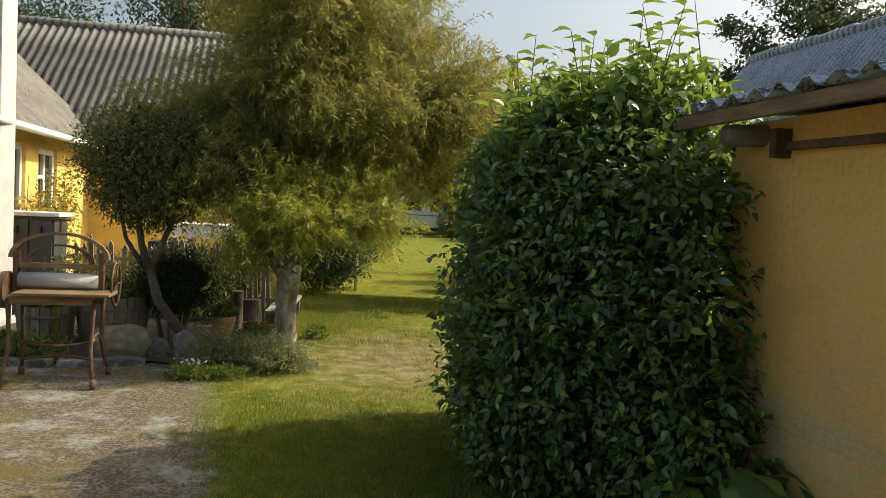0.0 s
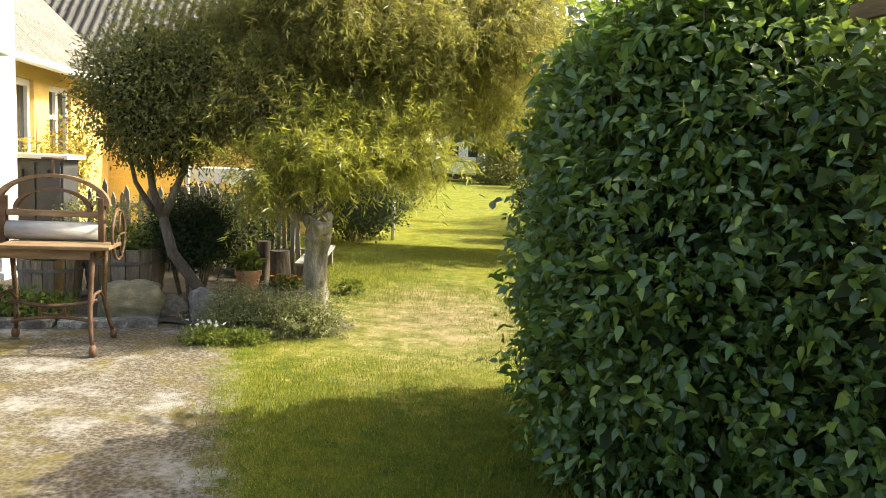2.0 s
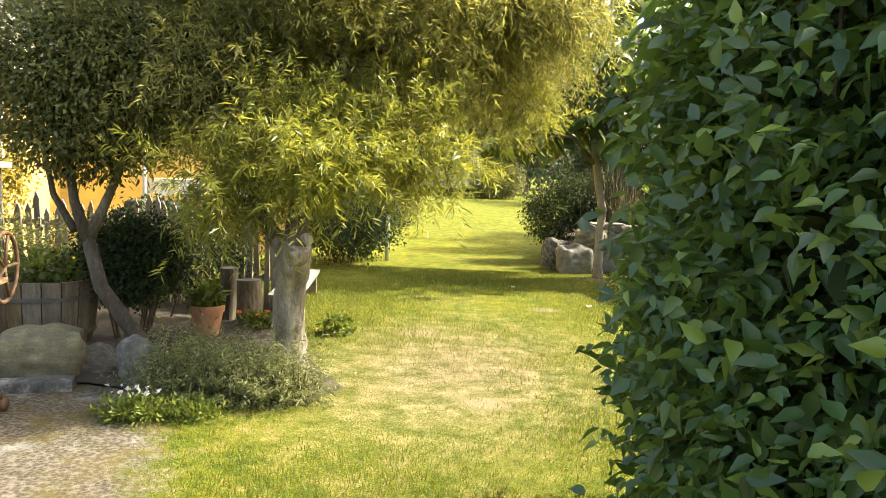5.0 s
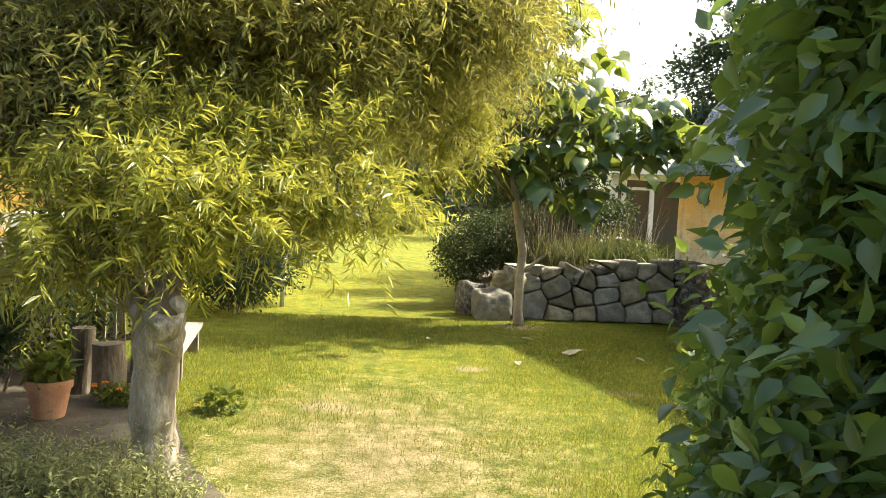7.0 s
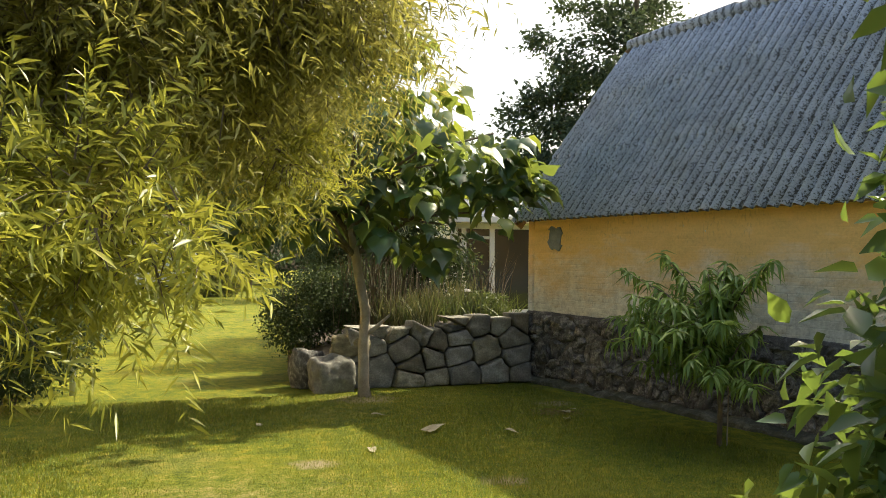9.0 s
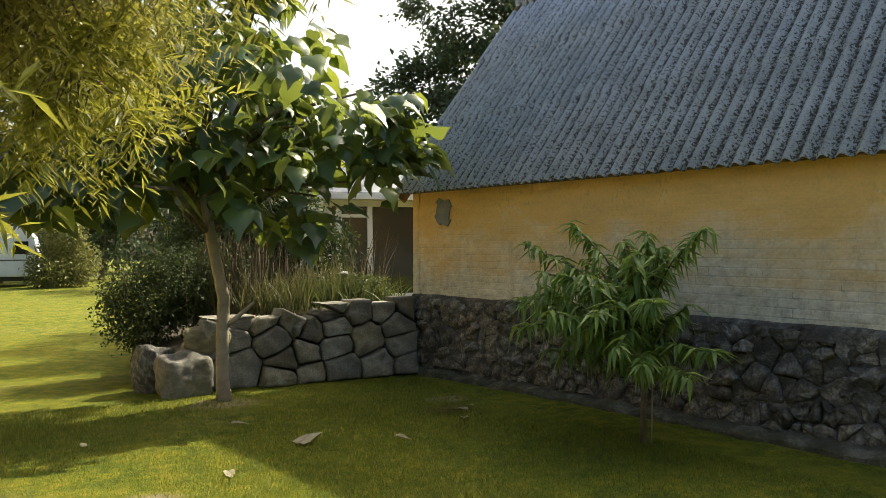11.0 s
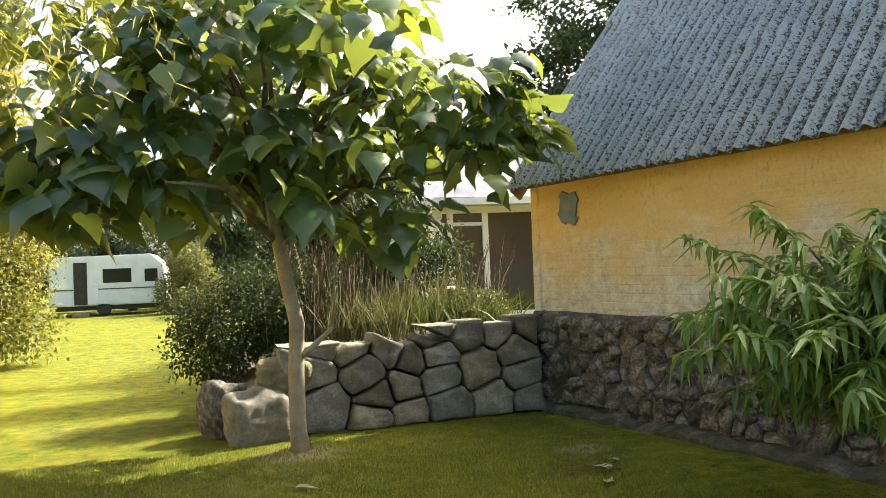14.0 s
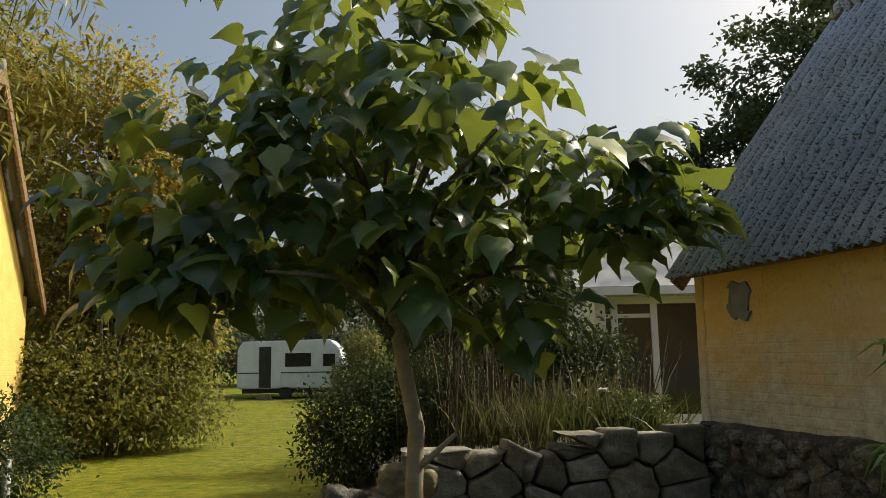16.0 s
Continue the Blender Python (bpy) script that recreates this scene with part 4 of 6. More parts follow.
def build_hedge():
    hedge = thing("hedge", pose(0, 0, 0), "tall leafy green hedge with paler shoots on top", "hedge")
    rng = np.random.default_rng(21)
    # leaves over the skin of a rounded block, thinner towards the inside
    n = 98000
    blobs = [(1.25, 6.0, 1.05, 0.82, 1.15, 1.35), (1.35, 5.6, 0.9, 0.85, 0.95, 1.2), (0.98, 6.3, 0.75, 0.47, 0.85, 0.85), (1.0, 5.6, 0.55, 0.50, 0.75, 0.62), (1.6, 6.2, 1.4, 0.75, 1.0, 1.0), (1.12, 6.0, 1.78, 0.64, 0.9, 0.64), (1.55, 5.5, 1.78, 0.6, 0.7, 0.64), (2.2, 6.1, 0.95, 0.7, 0.7, 1.2), (2.9, 6.4, 0.9, 0.7, 0.6, 1.2), (1.72, 4.85, 1.0, 0.38, 0.42, 1.15), (1.75, 4.7, 0.5, 0.36, 0.4, 0.6), (1.0, 6.82, 0.85, 0.33, 0.36, 0.85), (1.2, 6.95, 1.2, 0.4, 0.32, 0.9)]

    def clear(p):
        end = (p[:, 1] - 5.0) * 0.946 - (p[:, 0] - 1.98) * 0.326
        side = (p[:, 0] - 1.98) * 0.946 + (p[:, 1] - 5.0) * 0.326
        return (p[:, 2] > 0.03) & ((end > 0.08) | (side < -0.03)) & ((p[:, 2] < 2.05) | (end > 0.2) | (side < -0.35))
    crown("leaves", blobs, n, 0.058, 0.034, HEDGE, hedge, 22, 0.72, 0.35, clear, 9, 0.06, 1.0, 0.65, leaf_arrays)
    tops = [(1.2, 6.0, 2.2, 0.6, 0.9, 0.32), (1.6, 5.8, 2.3, 0.62, 0.8, 0.38), (0.9, 6.2, 1.95, 0.42, 0.7, 0.3), (2.0, 5.9, 2.2, 0.4, 0.6, 0.35)]
    crown("young_leaves", tops, 3400, 0.095, 0.06, HEDGE_TOP, hedge, 23, 0.5, 0.3, clear, shape=leaf_arrays)
    # darker leaf colour paints the shade deep in the hedge
    crown("shade_toned_inner_leaves", [(1.25, 6.0, 0.95, 0.6, 0.9, 1.05)] + [(b[0], b[1], b[2], b[3] * 0.8, b[4] * 0.8, b[5] * 0.85) for b in blobs], 13000, 0.11, 0.07, DARKLEAF, hedge, 24, 0.3, 0.6, clear)
    # upright shoots
    bm = bmesh.new()
    pts, dirs = [], []
    r2 = random.Random(6)
    for i in range(46):
        x, y = r2.uniform(0.8, 1.95), r2.uniform(5.2, 6.9)
        z = 2.2 + 0.25 * (x - 0.8)
        hgt = r2.uniform(0.2, 0.55)
        top = Vector((x + r2.uniform(-0.12, 0.12), y + r2.uniform(-0.12, 0.12), z + hgt))
        tube(bm, [(x, y, z - 0.7), (x, y, z), top], [0.006, 0.005, 0.002], 4, False)
        for k in range(9):
            q = Vector((x, y, z - 0.1)).lerp(top, k / 8)
            a = k * 2.4 + i
            pts.append(q)
            dirs.append((math.cos(a), math.sin(a), 0.25))
    for i in range(30):
        x, y = r2.uniform(0.95, 1.6), r2.uniform(5.5, 6.5)
        tube(bm, [(x, y, 0), (x + r2.uniform(-0.1, 0.1), y, 0.9), (x + r2.uniform(-0.2, 0.2), y + r2.uniform(-0.2, 0.2), 1.9)], [0.016, 0.012, 0.006], 5, False)
    tagged(part("stem", bm, TWIG, hedge), kind="stuff")
    pts, dirs = np.array(pts), np.array(dirs)
    v, f = leaf_arrays(pts, dirs, np.tile([[0, 0, 1.0]], (len(pts), 1)), 0.12, 0.07, 0.25)
    array_mesh("shoot_leaves", v, f, HEDGE_TOP, hedge)


build_hedge()


def limb(bm, pts, r0, r1, sides=10):
    n = len(pts)
    tube(bm, pts, [r0 + (r1 - r0) * i / (n - 1) for i in range(n)], sides)


# ---- pollarded willow on the lawn ----


def build_willow():
    tree = thing("willow_tree", pose(-1.44, 8.32, 0), "old gnarled willow with drooping yellow-green narrow leaves", "tree")
    bm = bmesh.new()
    prof = [(0, 0, -0.03, 0.145), (0.01, -0.01, 0.12, 0.112), (-0.01, -0.03, 0.35, 0.102), (0.0, -0.06, 0.6, 0.095), (0.03, -0.12, 0.80, 0.108), (0.06, -0.18, 0.92, 0.115), (0.1, -0.25, 1.0, 0.085)]
    fine = []
    for p, q in zip(prof, prof[1:]):
        fine += [tuple(a + (b - a) * k / 6 for a, b in zip(p, q)) for k in range(6)]
    fine.append(prof[-1])
    tube(bm, [p[:3] for p in fine], [p[3] * (1 + 0.10 * math.sin(i * 1.1) * math.sin(i * 0.37)) for i, p in enumerate(fine)], 28)
    for v in bm.verts:
        q = Vector((v.co.x * 14, v.co.y * 14, v.co.z * 5))
        v.co += Vector((v.co.x, v.co.y, 0)).normalized() * (0.026 * noise.noise(q) + 0.012 * noise.noise(q * 2.7))
    part("trunk", bm, BARK_OLD, tree, smooth=True)
    for kx, ky, kz, kr in ((0.12, -0.18, 0.98, 0.05), (-0.02, -0.22, 0.95, 0.042)):
        bm = bmesh.new()
        tube(bm, [(kx * 0.5, ky * 0.7, kz - 0.06), (kx * 0.9, ky * 0.95, kz), (kx * 1.25, ky * 1.2, kz + 0.05), (kx * 1.35, ky * 1.3, kz + 0.055)], [kr * 1.1, kr, kr * 0.8, kr * 0.45], 12)
        for v in bm.verts:
            v.co += 0.012 * noise.noise_vector(v.co * 16)
        part("knot", bm, BARK_OLD, tree, smooth=True)
    bm = bmesh.new()
    limb(bm, [(0.08, -0.22, 0.95), (0.05, -0.1, 1.12), (-0.05, 0.3, 1.35), (-0.1, 0.9, 1.9), (0.0, 1.2, 2.6), (0.1, 1.3, 3.4)], 0.08, 0.03)
    limb(bm, [(0.0, -0.05, 0.85), (-0.3, 0.1, 1.2), (-0.6, 0.6, 1.8), (-0.8, 1.0, 2.6)], 0.06, 0.02)
    limb(bm, [(-0.08, 0.6, 1.6), (0.2, 1.0, 2.2), (0.7, 1.2, 2.9), (1.5, 1.5, 3.2)], 0.03, 0.01)
    limb(bm, [(-0.1, 0.9, 1.9), (0.4, 1.2, 2.6), (0.7, 1.4, 3.3)], 0.035, 0.012)
    part("limb", bm, BARK, tree, smooth=True)
    # crown, given from the foot of the trunk
    high = [(-0.1, 1.3, 4.5, 1.2, 1.1, 0.7), (0.5, 1.5, 3.6, 0.9, 0.9, 0.6), (-1.2, 0.8, 2.42, 0.85, 0.7, 0.42), (0.1, 1.1, 3.0, 1.0, 1.0, 0.7), (-0.45, 1.0, 3.0, 0.75, 0.9, 0.7), (0.75, 1.4, 2.95, 0.65, 0.8, 0.45), (0.0, 1.2, 3.7, 1.0, 1.1, 0.7), (0.35, 0.8, 2.3, 0.6, 0.55, 0.3), (-0.6, 0.5, 2.05, 0.7, 0.6, 0.32), (0.95, 1.9, 2.6, 0.45, 0.6, 0.3), (1.45, 1.6, 3.2, 0.6, 0.6, 0.45), (1.2, 1.2, 2.9, 0.6, 0.6, 0.4), (-1.7, 0.7, 2.2, 0.4, 0.4, 0.25)]
    high += [(0.5, 1.9, 2.4, 0.5, 0.6, 0.3), (-0.1, 2.0, 2.3, 0.6, 0.6, 0.3), (0.2, 2.0, 2.9, 1.0, 0.8, 0.55), (-0.8, 1.9, 2.4, 0.6, 0.6, 0.35)]
    sprays("leaves", high, 13000, 20, 0.36, 0.062, 0.0105, WILLOW, tree, 31, 0.45, 0.42, TWIG, 20, 0.13)
    tips = [(1.05, 2.3, 2.55, 0.4, 0.35, 0.2), (0.7, 2.6, 2.6, 0.5, 0.4, 0.25), (1.35, 2.75, 2.55, 0.3, 0.3, 0.15), (1.5, 1.7, 3.0, 0.4, 0.5, 0.3), (1.2, 1.6, 2.9, 0.55, 0.5, 0.4)]
    sprays("hanging_spray", tips, 2600, 26, 0.36, 0.048, 0.008, WILLOW, tree, 33, 0.3, 0.75, TWIG, 14, 0.08)
    low = [(-0.1, -0.15, 1.46, 0.55, 0.4, 0.17), (-0.4, -0.25, 1.36, 0.35, 0.35, 0.14), (0.32, 0.0, 1.52, 0.42, 0.35, 0.15), (-0.1, -0.1, 1.70, 0.4, 0.3, 0.15), (0.3, 0.5, 1.80, 0.5, 0.45, 0.2), (0.75, 0.2, 1.68, 0.38, 0.3, 0.14), (0.85, 0.3, 1.62, 0.25, 0.3, 0.10), (0.35, 0.1, 1.42, 0.3, 0.3, 0.12), (-0.15, -0.2, 1.18, 0.2, 0.2, 0.10)]
    sprays("young_leaves", low, 900, 26, 0.34, 0.068, 0.0105, WILLOW_BRIGHT, tree, 32, 0.35, 0.15, TWIG, 10, 0.08)
    # one arm that reaches out over the lawn
    bm = bmesh.new()
    limb(bm, [(0.1, 1.3, 2.5), (0.6, 1.6, 2.5), (1.2, 1.75, 2.2), (1.5, 1.8, 1.98)], 0.02, 0.006, 7)
    part("side_branch", bm, BARK, tree, smooth=True)
    arm = [(1.5, 1.8, 1.98, 0.16, 0.16, 0.08), (1.62, 1.86, 1.92, 0.12, 0.12, 0.06), (1.35, 1.75, 2.06, 0.16, 0.16, 0.08)]
    sprays("arm_spray", arm, 100, 24, 0.22, 0.060, 0.009, WILLOW_BRIGHT, tree, 34, 0.2, 0.5, TWIG, 6, 0.06)


build_willow()

# ---- clipped tree with a leaning trunk ----


def build_clipped_tree():
    tree = thing("clipped_tree", pose(-2.55, 8.55, 0), "dark clipped tree with a leaning branching trunk", "tree")
    bm = bmesh.new()
    limb(bm, [(0.06, 0, -0.03), (-0.1, 0.05, 0.2), (-0.42, 0.1, 0.55), (-0.52, 0.1, 0.9)], 0.064, 0.046)
    limb(bm, [(-0.52, 0.1, 0.88), (-0.62, 0.1, 1.15), (-0.8, 0.2, 1.9)], 0.05, 0.02)
    limb(bm, [(-0.52, 0.1, 0.88), (-0.42, 0.2, 1.2), (-0.25, 0.3, 1.7)], 0.045, 0.02)
    limb(bm, [(-0.62, 0.1, 0.95), (-0.85, 0.2, 1.2), (-1.0, 0.3, 1.6)], 0.03, 0.015)
    part("trunk", bm, BARK, tree, smooth=True)
    blobs = [(-0.55, 0.2, 1.98, 0.85, 0.75, 0.6), (-0.75, 0.2, 2.2, 0.65, 0.65, 0.48), (-0.15, 0.25, 2.1, 0.7, 0.65, 0.55), (0.35, 0.4, 2.05, 0.6, 0.55, 0.5), (-0.6, 0.2, 1.62, 0.55, 0.5, 0.35)]
    crown("leaves", blobs, 30000, 0.042, 0.020, TOPIARY, tree, 41, 0.7, 0.2)
    # crown's inside painted darker than its skin, in place of shade
    crown("shade_toned_inner_leaves", [(b[0], b[1], b[2], b[3] * 0.75, b[4] * 0.75, b[5] * 0.75) for b in blobs], 4000, 0.06, 0.04, DARKLEAF, tree, 42, 0.4, 0.2)


build_clipped_tree()

# ---- broad-leaved tree by the stone wall ----


def heart_arrays(pos, along, up, size):
    """Large heart-shaped leaves, arched and folded, 12 triangles each."""
    n = len(pos)
    along = unit(along)
    side = unit(np.cross(along, up))
    nrm = unit(np.cross(side, along))
    S = size[:, None]
    half = [(-0.09, 0.15, 0.0), (-0.04, 0.34, -0.02), (0.10, 0.50, -0.07), (0.30, 0.43, -0.04), (0.50, 0.34, -0.04), (0.74, 0.15, -0.07)]
    out = [(0.0, 0.0, 0.0)] + half + [(1.08, 0.0, -0.20)] + [(a, -b, c) for a, b, c in half[::-1]] + [(0.28, 0.0, 0.05), (0.62, 0.0, 0.0)]
    rg = np.random.default_rng(n)
    curl = 0.4 + 1.6 * rg.random((n, 1))
    wave = [rg.normal(size=(n, 1)) * 0.032 * (abs(b) > 0.1) for a, b, c in out]
    verts = np.stack([pos + (along * a + side * b + nrm * (c * curl + w)) * S for (a, b, c), w in zip(out, wave)], 1).reshape(-1, 3)
    tri = [(0, 14, 1), (1, 14, 2), (2, 14, 3), (3, 14, 4), (4, 14, 5), (5, 14, 15), (5, 15, 6), (6, 15, 7), (7, 15, 8), (8, 15, 9), (9, 15, 14), (9, 14, 10), (10, 14, 11), (11, 14, 12), (12, 14, 13), (13, 14, 0)]
    base = (np.arange(n) * 16)[:, None, None]
    return verts, (base + np.array(tri)[None]).reshape(-1, 3)


def build_broad_tree():
    tree = thing("broad_leaved_tree", pose(0.96, 15.12, 0), "young tree with large drooping heart-shaped green leaves", "tree")
    bm = bmesh.new()
    tube(bm, [(0.02, 0, -0.03), (0.0, 0, 0.15), (0.0, 0, 0.6), (0.02, 0.02, 1.0), (-0.06, 0.0, 1.4), (-0.12, 0, 1.75), (-0.2, 0.05, 2.3)], [0.085, 0.066, 0.063, 0.06, 0.055, 0.05, 0.042], 12)
    part("trunk", bm, BARK_PALE, tree, smooth=True)
    bm = bmesh.new()
    limb(bm, [(0.01, 0, 0.72), (0.12, -0.03, 0.80), (0.30, -0.05, 0.96)], 0.035, 0.014, 8)
    limb(bm, [(0.30, -0.05, 0.95), (0.32, -0.05, 1.3), (0.34, -0.05, 1.55)], 0.008, 0.005, 6)
    part("side_branch", bm, BARK_PALE, tree, smooth=True)
    r = random.Random(9)
    bm = bmesh.new()
    tips = []
    for i in range(15):
        a = i * 2.4
        z0 = 1.65 + 0.1 * (i % 7)
        reach = r.uniform(0.9, 1.9)
        rise = r.uniform(0.2, 1.1)
        p0 = Vector((-0.12, 0.02, z0))
        p2 = Vector((-0.05 + math.cos(a) * reach, math.sin(a) * reach * 0.8, z0 + rise))
        p1 = p0.lerp(p2, 0.5) + Vector((0, 0, 0.2))
        limb(bm, [p0, p1, p2], 0.032, 0.010, 7)
        tips += [p1, p2]
    for i in range(8):
        p2 = Vector((-0.2 + r.uniform(-0.8, 0.8), r.uniform(-0.6, 0.6), r.uniform(3.0, 3.9)))
        limb(bm, [Vector((-0.2, 0.05, 2.2)), Vector((-0.2, 0.05, 2.2)).lerp(p2, 0.5) + Vector((0.05, 0, 0.1)), p2], 0.03, 0.010, 7)
        tips.append(p2)
    part("limb", bm, BARK, tree, smooth=True)
    rng = np.random.default_rng(51)
    blobs = [(-0.1, 0, 2.75, 1.9, 1.5, 0.95), (-1.15, 0, 2.45, 1.2, 1.1, 0.75), (1.15, -0.1, 2.72, 0.95, 0.9, 0.36), (-0.2, 0, 3.7, 1.6, 1.3, 0.95), (-1.1, -0.2, 1.95, 0.8, 0.7, 0.25), (-1.6, 0, 3.1, 0.9, 0.9, 0.5), (0.1, -0.2, 1.85, 0.5, 0.5, 0.2), (0.95, -0.1, 2.3, 0.55, 0.6, 0.16), (1.75, -0.25, 2.55, 0.3, 0.35, 0.18)]
    c, o = in_blobs(rng, blobs, 200, 0.35)
    c2, o2 = in_blobs(rng, [(0.72, -0.1, 1.78, 0.32, 0.3, 0.12), (1.85, -0.25, 2.5, 0.25, 0.3, 0.18), (-1.9, 0.2, 2.2, 0.4, 0.4, 0.25)], 26, 0.2)
    c, o = np.concatenate([c, c2]), np.concatenate([o, o2])
    each = 8
    p, out = np.repeat(c, each, 0), np.repeat(o, each, 0)
    n = len(p)
    turn = np.tile(np.arange(each) * 2.4, len(c)) + rng.random(n)
    hor = unit(np.stack([np.cos(turn), np.sin(turn), np.zeros(n)], 1) + out * np.array([[0.7, 0.7, 0.0]]) + rng.normal(size=(n, 3)) * 0.2)
    p = p + hor * (0.10 + 0.16 * rng.random(n))[:, None] + np.stack([np.zeros(n), np.zeros(n), rng.normal(size=n) * 0.09], 1)
    along = hor + np.array([[0, 0, -1.0]]) * (0.3 + 1.15 * rng.random(n))[:, None]
    up = hor * 0.4 + np.array([[0, 0, 1.0]]) + rng.normal(size=(n, 3)) * 0.38
    v, f = heart_arrays(p, along, up, 0.13 + 0.19 * rng.random(n) ** 1.2)
    array_mesh("leaves", v, f, CATALPA, tree, smooth=True)
    q = np.stack([p + np.array([[0.004, 0, 0]]), p - np.array([[0.004, 0, 0]]), p - hor * 0.2 + np.array([[0, 0, 0.05]])], 1).reshape(-1, 3)
    tagged(array_mesh("leaf_stalk", q, np.arange(len(q)).reshape(-1, 3), BRIGHTLEAF, tree), kind="stuff")


build_broad_tree()

# ---- shrubs ----


def shrub(name, x, y, blobs, n, length, width, material, label, seed, hang=0.3, stems=8, shell=0.5, category="shrub"):
    ob = thing(name, pose(x, y, 0), label, category)
    crown("leaves", blobs, n, length, width, material, ob, seed, shell, hang, lambda p: p[:, 2] > 0.01, 16 if n > 8000 else 0, length * 2.0, 0.9, 0.6)
    if stems:
        r = random.Random(seed)
        bm = bmesh.new()
        top = max(b[2] for b in blobs)
        for i in range(stems):
            a = r.uniform(0, 6.28)
            tube(bm, [(0.12 * math.cos(a), 0.12 * math.sin(a), -0.02), (0.3 * math.cos(a), 0.3 * math.sin(a), top)], [0.012, 0.005], 5, False)
        tagged(part("stem", bm, TWIG, ob), kind="stuff")
    return ob


shrub("dark_bush", 0.34, 17.1, [(0.05, 0, 0.85, 0.5, 0.6, 0.5), (0.45, 0.1, 1.0, 0.45, 0.5, 0.5), (-0.15, -0.3, 0.7, 0.36, 0.4, 0.36), (0.8, 0.3, 1.15, 0.45, 0.5, 0.45), (-0.35, 0.0, 0.95, 0.22, 0.3, 0.28), (0.1, -0.1, 1.3, 0.25, 0.3, 0.2)], 13000, 0.045, 0.026, DARKLEAF, "dark small-leaved bush over the end of the stone wall", 61)
shrub("dark_bush", -3.12, 9.35, [(0, 0, 0.72, 0.42, 0.35, 0.36), (0.1, -0.05, 0.62, 0.36, 0.34, 0.3)], 15000, 0.034, 0.02, DARKLEAF, "dark clipped box bush on thin stems in the front bed", 62, stems=16)
shrub("dark_bush", -2.9, 15.2, [(0, 0, 0.6, 0.7, 1.0, 0.55), (0.2, 0.9, 0.7, 0.6, 0.8, 0.6)], 14000, 0.05, 0.028, DARKLEAF, "dark rounded bush at the edge of the lawn", 63)
shrub("dark_bush", -3.3, 11.2, [(0, 0, 0.55, 0.5, 0.5, 0.45), (-0.6, 0.3, 0.6, 0.5, 0.5, 0.45), (-0.9, 0.2, 0.6, 0.4, 0.4, 0.4)], 9000, 0.05, 0.028, DARKLEAF, "dark leafy bush behind the picket fence", 64)


# ---- small peach tree ----


def build_peach():
    tree = thing("peach_tree", pose(3.62, 12.0, 0) @ Matrix.Diagonal((1.12, 1.12, 1.12, 1)), "small peach tree with long curling green leaves", "tree")
    bm = bmesh.new()
    limb(bm, [(0, 0, -0.03), (0.01, 0.0, 0.3), (-0.02, 0, 0.6), (0.0, 0, 0.9)], 0.022, 0.013, 8)
    r = random.Random(12)
    pts, dirs = [], []
    for i in range(36):
        a = i * 2.4
        p0 = Vector((0, 0, 0.40 + 0.014 * i))
        reach = r.uniform(0.25, 0.75)
        p2 = Vector((-0.12 + math.cos(a) * reach * 0.8, 0.22 + math.sin(a) * reach * 1.2, p0.z + r.uniform(-0.02, 0.72) * (1.15 - 0.5 * reach)))
        p1 = p0.lerp(p2, 0.5) + Vector((0, 0, 0.08))
        limb(bm, [p0, p1, p2], 0.009, 0.003, 5)
        for k in range(60):
            u = 0.2 + 0.85 * k / 60
            q = p0.lerp(p1, min(1, u * 2)) if u < 0.5 else p1.lerp(p2, min(1.05, (u - 0.5) * 2))
            b = r.uniform(0, 6.28)
            pts.append(q)
            dirs.append((math.cos(b), math.sin(b), r.uniform(-0.7, 0.7)))
    part("trunk", bm, BARK, tree, smooth=True)
    pts, dirs = np.array(pts), np.array(dirs)
    n = len(pts)
    rng = np.random.default_rng(13)
    v, f = leaf_arrays(pts, dirs, np.tile([[0, 0, 1.0]], (n, 1)), 0.085 + 0.065 * rng.random(n), 0.033, 0.8, 0.35)
    array_mesh("leaves", v, f, PEACH, tree)
    bm = bmesh.new()
    tube(bm, [(0.06, -0.02, -0.02), (0.09, -0.02, 0.75)], 0.006, 6)
    tagged(part("garden_cane", bm, WOODGREY), "thin pale cane beside the peach tree", "cane").matrix_world = pose(3.62, 12.0, 0)


build_peach()

# ---- farmhouse on the far side of the yard ----


def window_unit(parent, x, z0, w, h, y, name="window", bars=None, cross=0.68):
    """A white window on a wall that runs along x and looks to -y."""
    win = thing(name, None, "", "")
    win.parent = parent
    win.matrix_local = Matrix.Translation((x, y, z0))
    t = 0.09
    bars = bars or [w / 2]
    bits = [("frame_side", (0, t, -0.05, 0.03, 0, h)), ("frame_side", (w - t, w, -0.05, 0.03, 0, h)), ("frame_rail", (t, w - t, -0.05, 0.03, 0, t)), ("frame_rail", (t, w - t, -0.05, 0.03, h - t, h)), *[("transom", (q0 + 0.05, q1 - 0.05, -0.04, 0.03, h * cross, h * cross + 0.06)) for q0, q1 in zip([t - 0.05] + bars, bars[:2])]]
    bits += [("mullion", (q - 0.05, q + 0.05, -0.045, 0.03, t, h - t)) for q in bars]
    for nm, d in bits:
        boxed(nm, d, WHITEPAINT, win, 0.006)
    boxed("pane", (t, w - t, 0.0, 0.012, t, h - t), GLASS, win, 0)
    boxed("sill", (-0.05, w + 0.05, -0.10, 0.0, -0.06, 0.0), WHITEPAINT, win, 0.006)
    return win


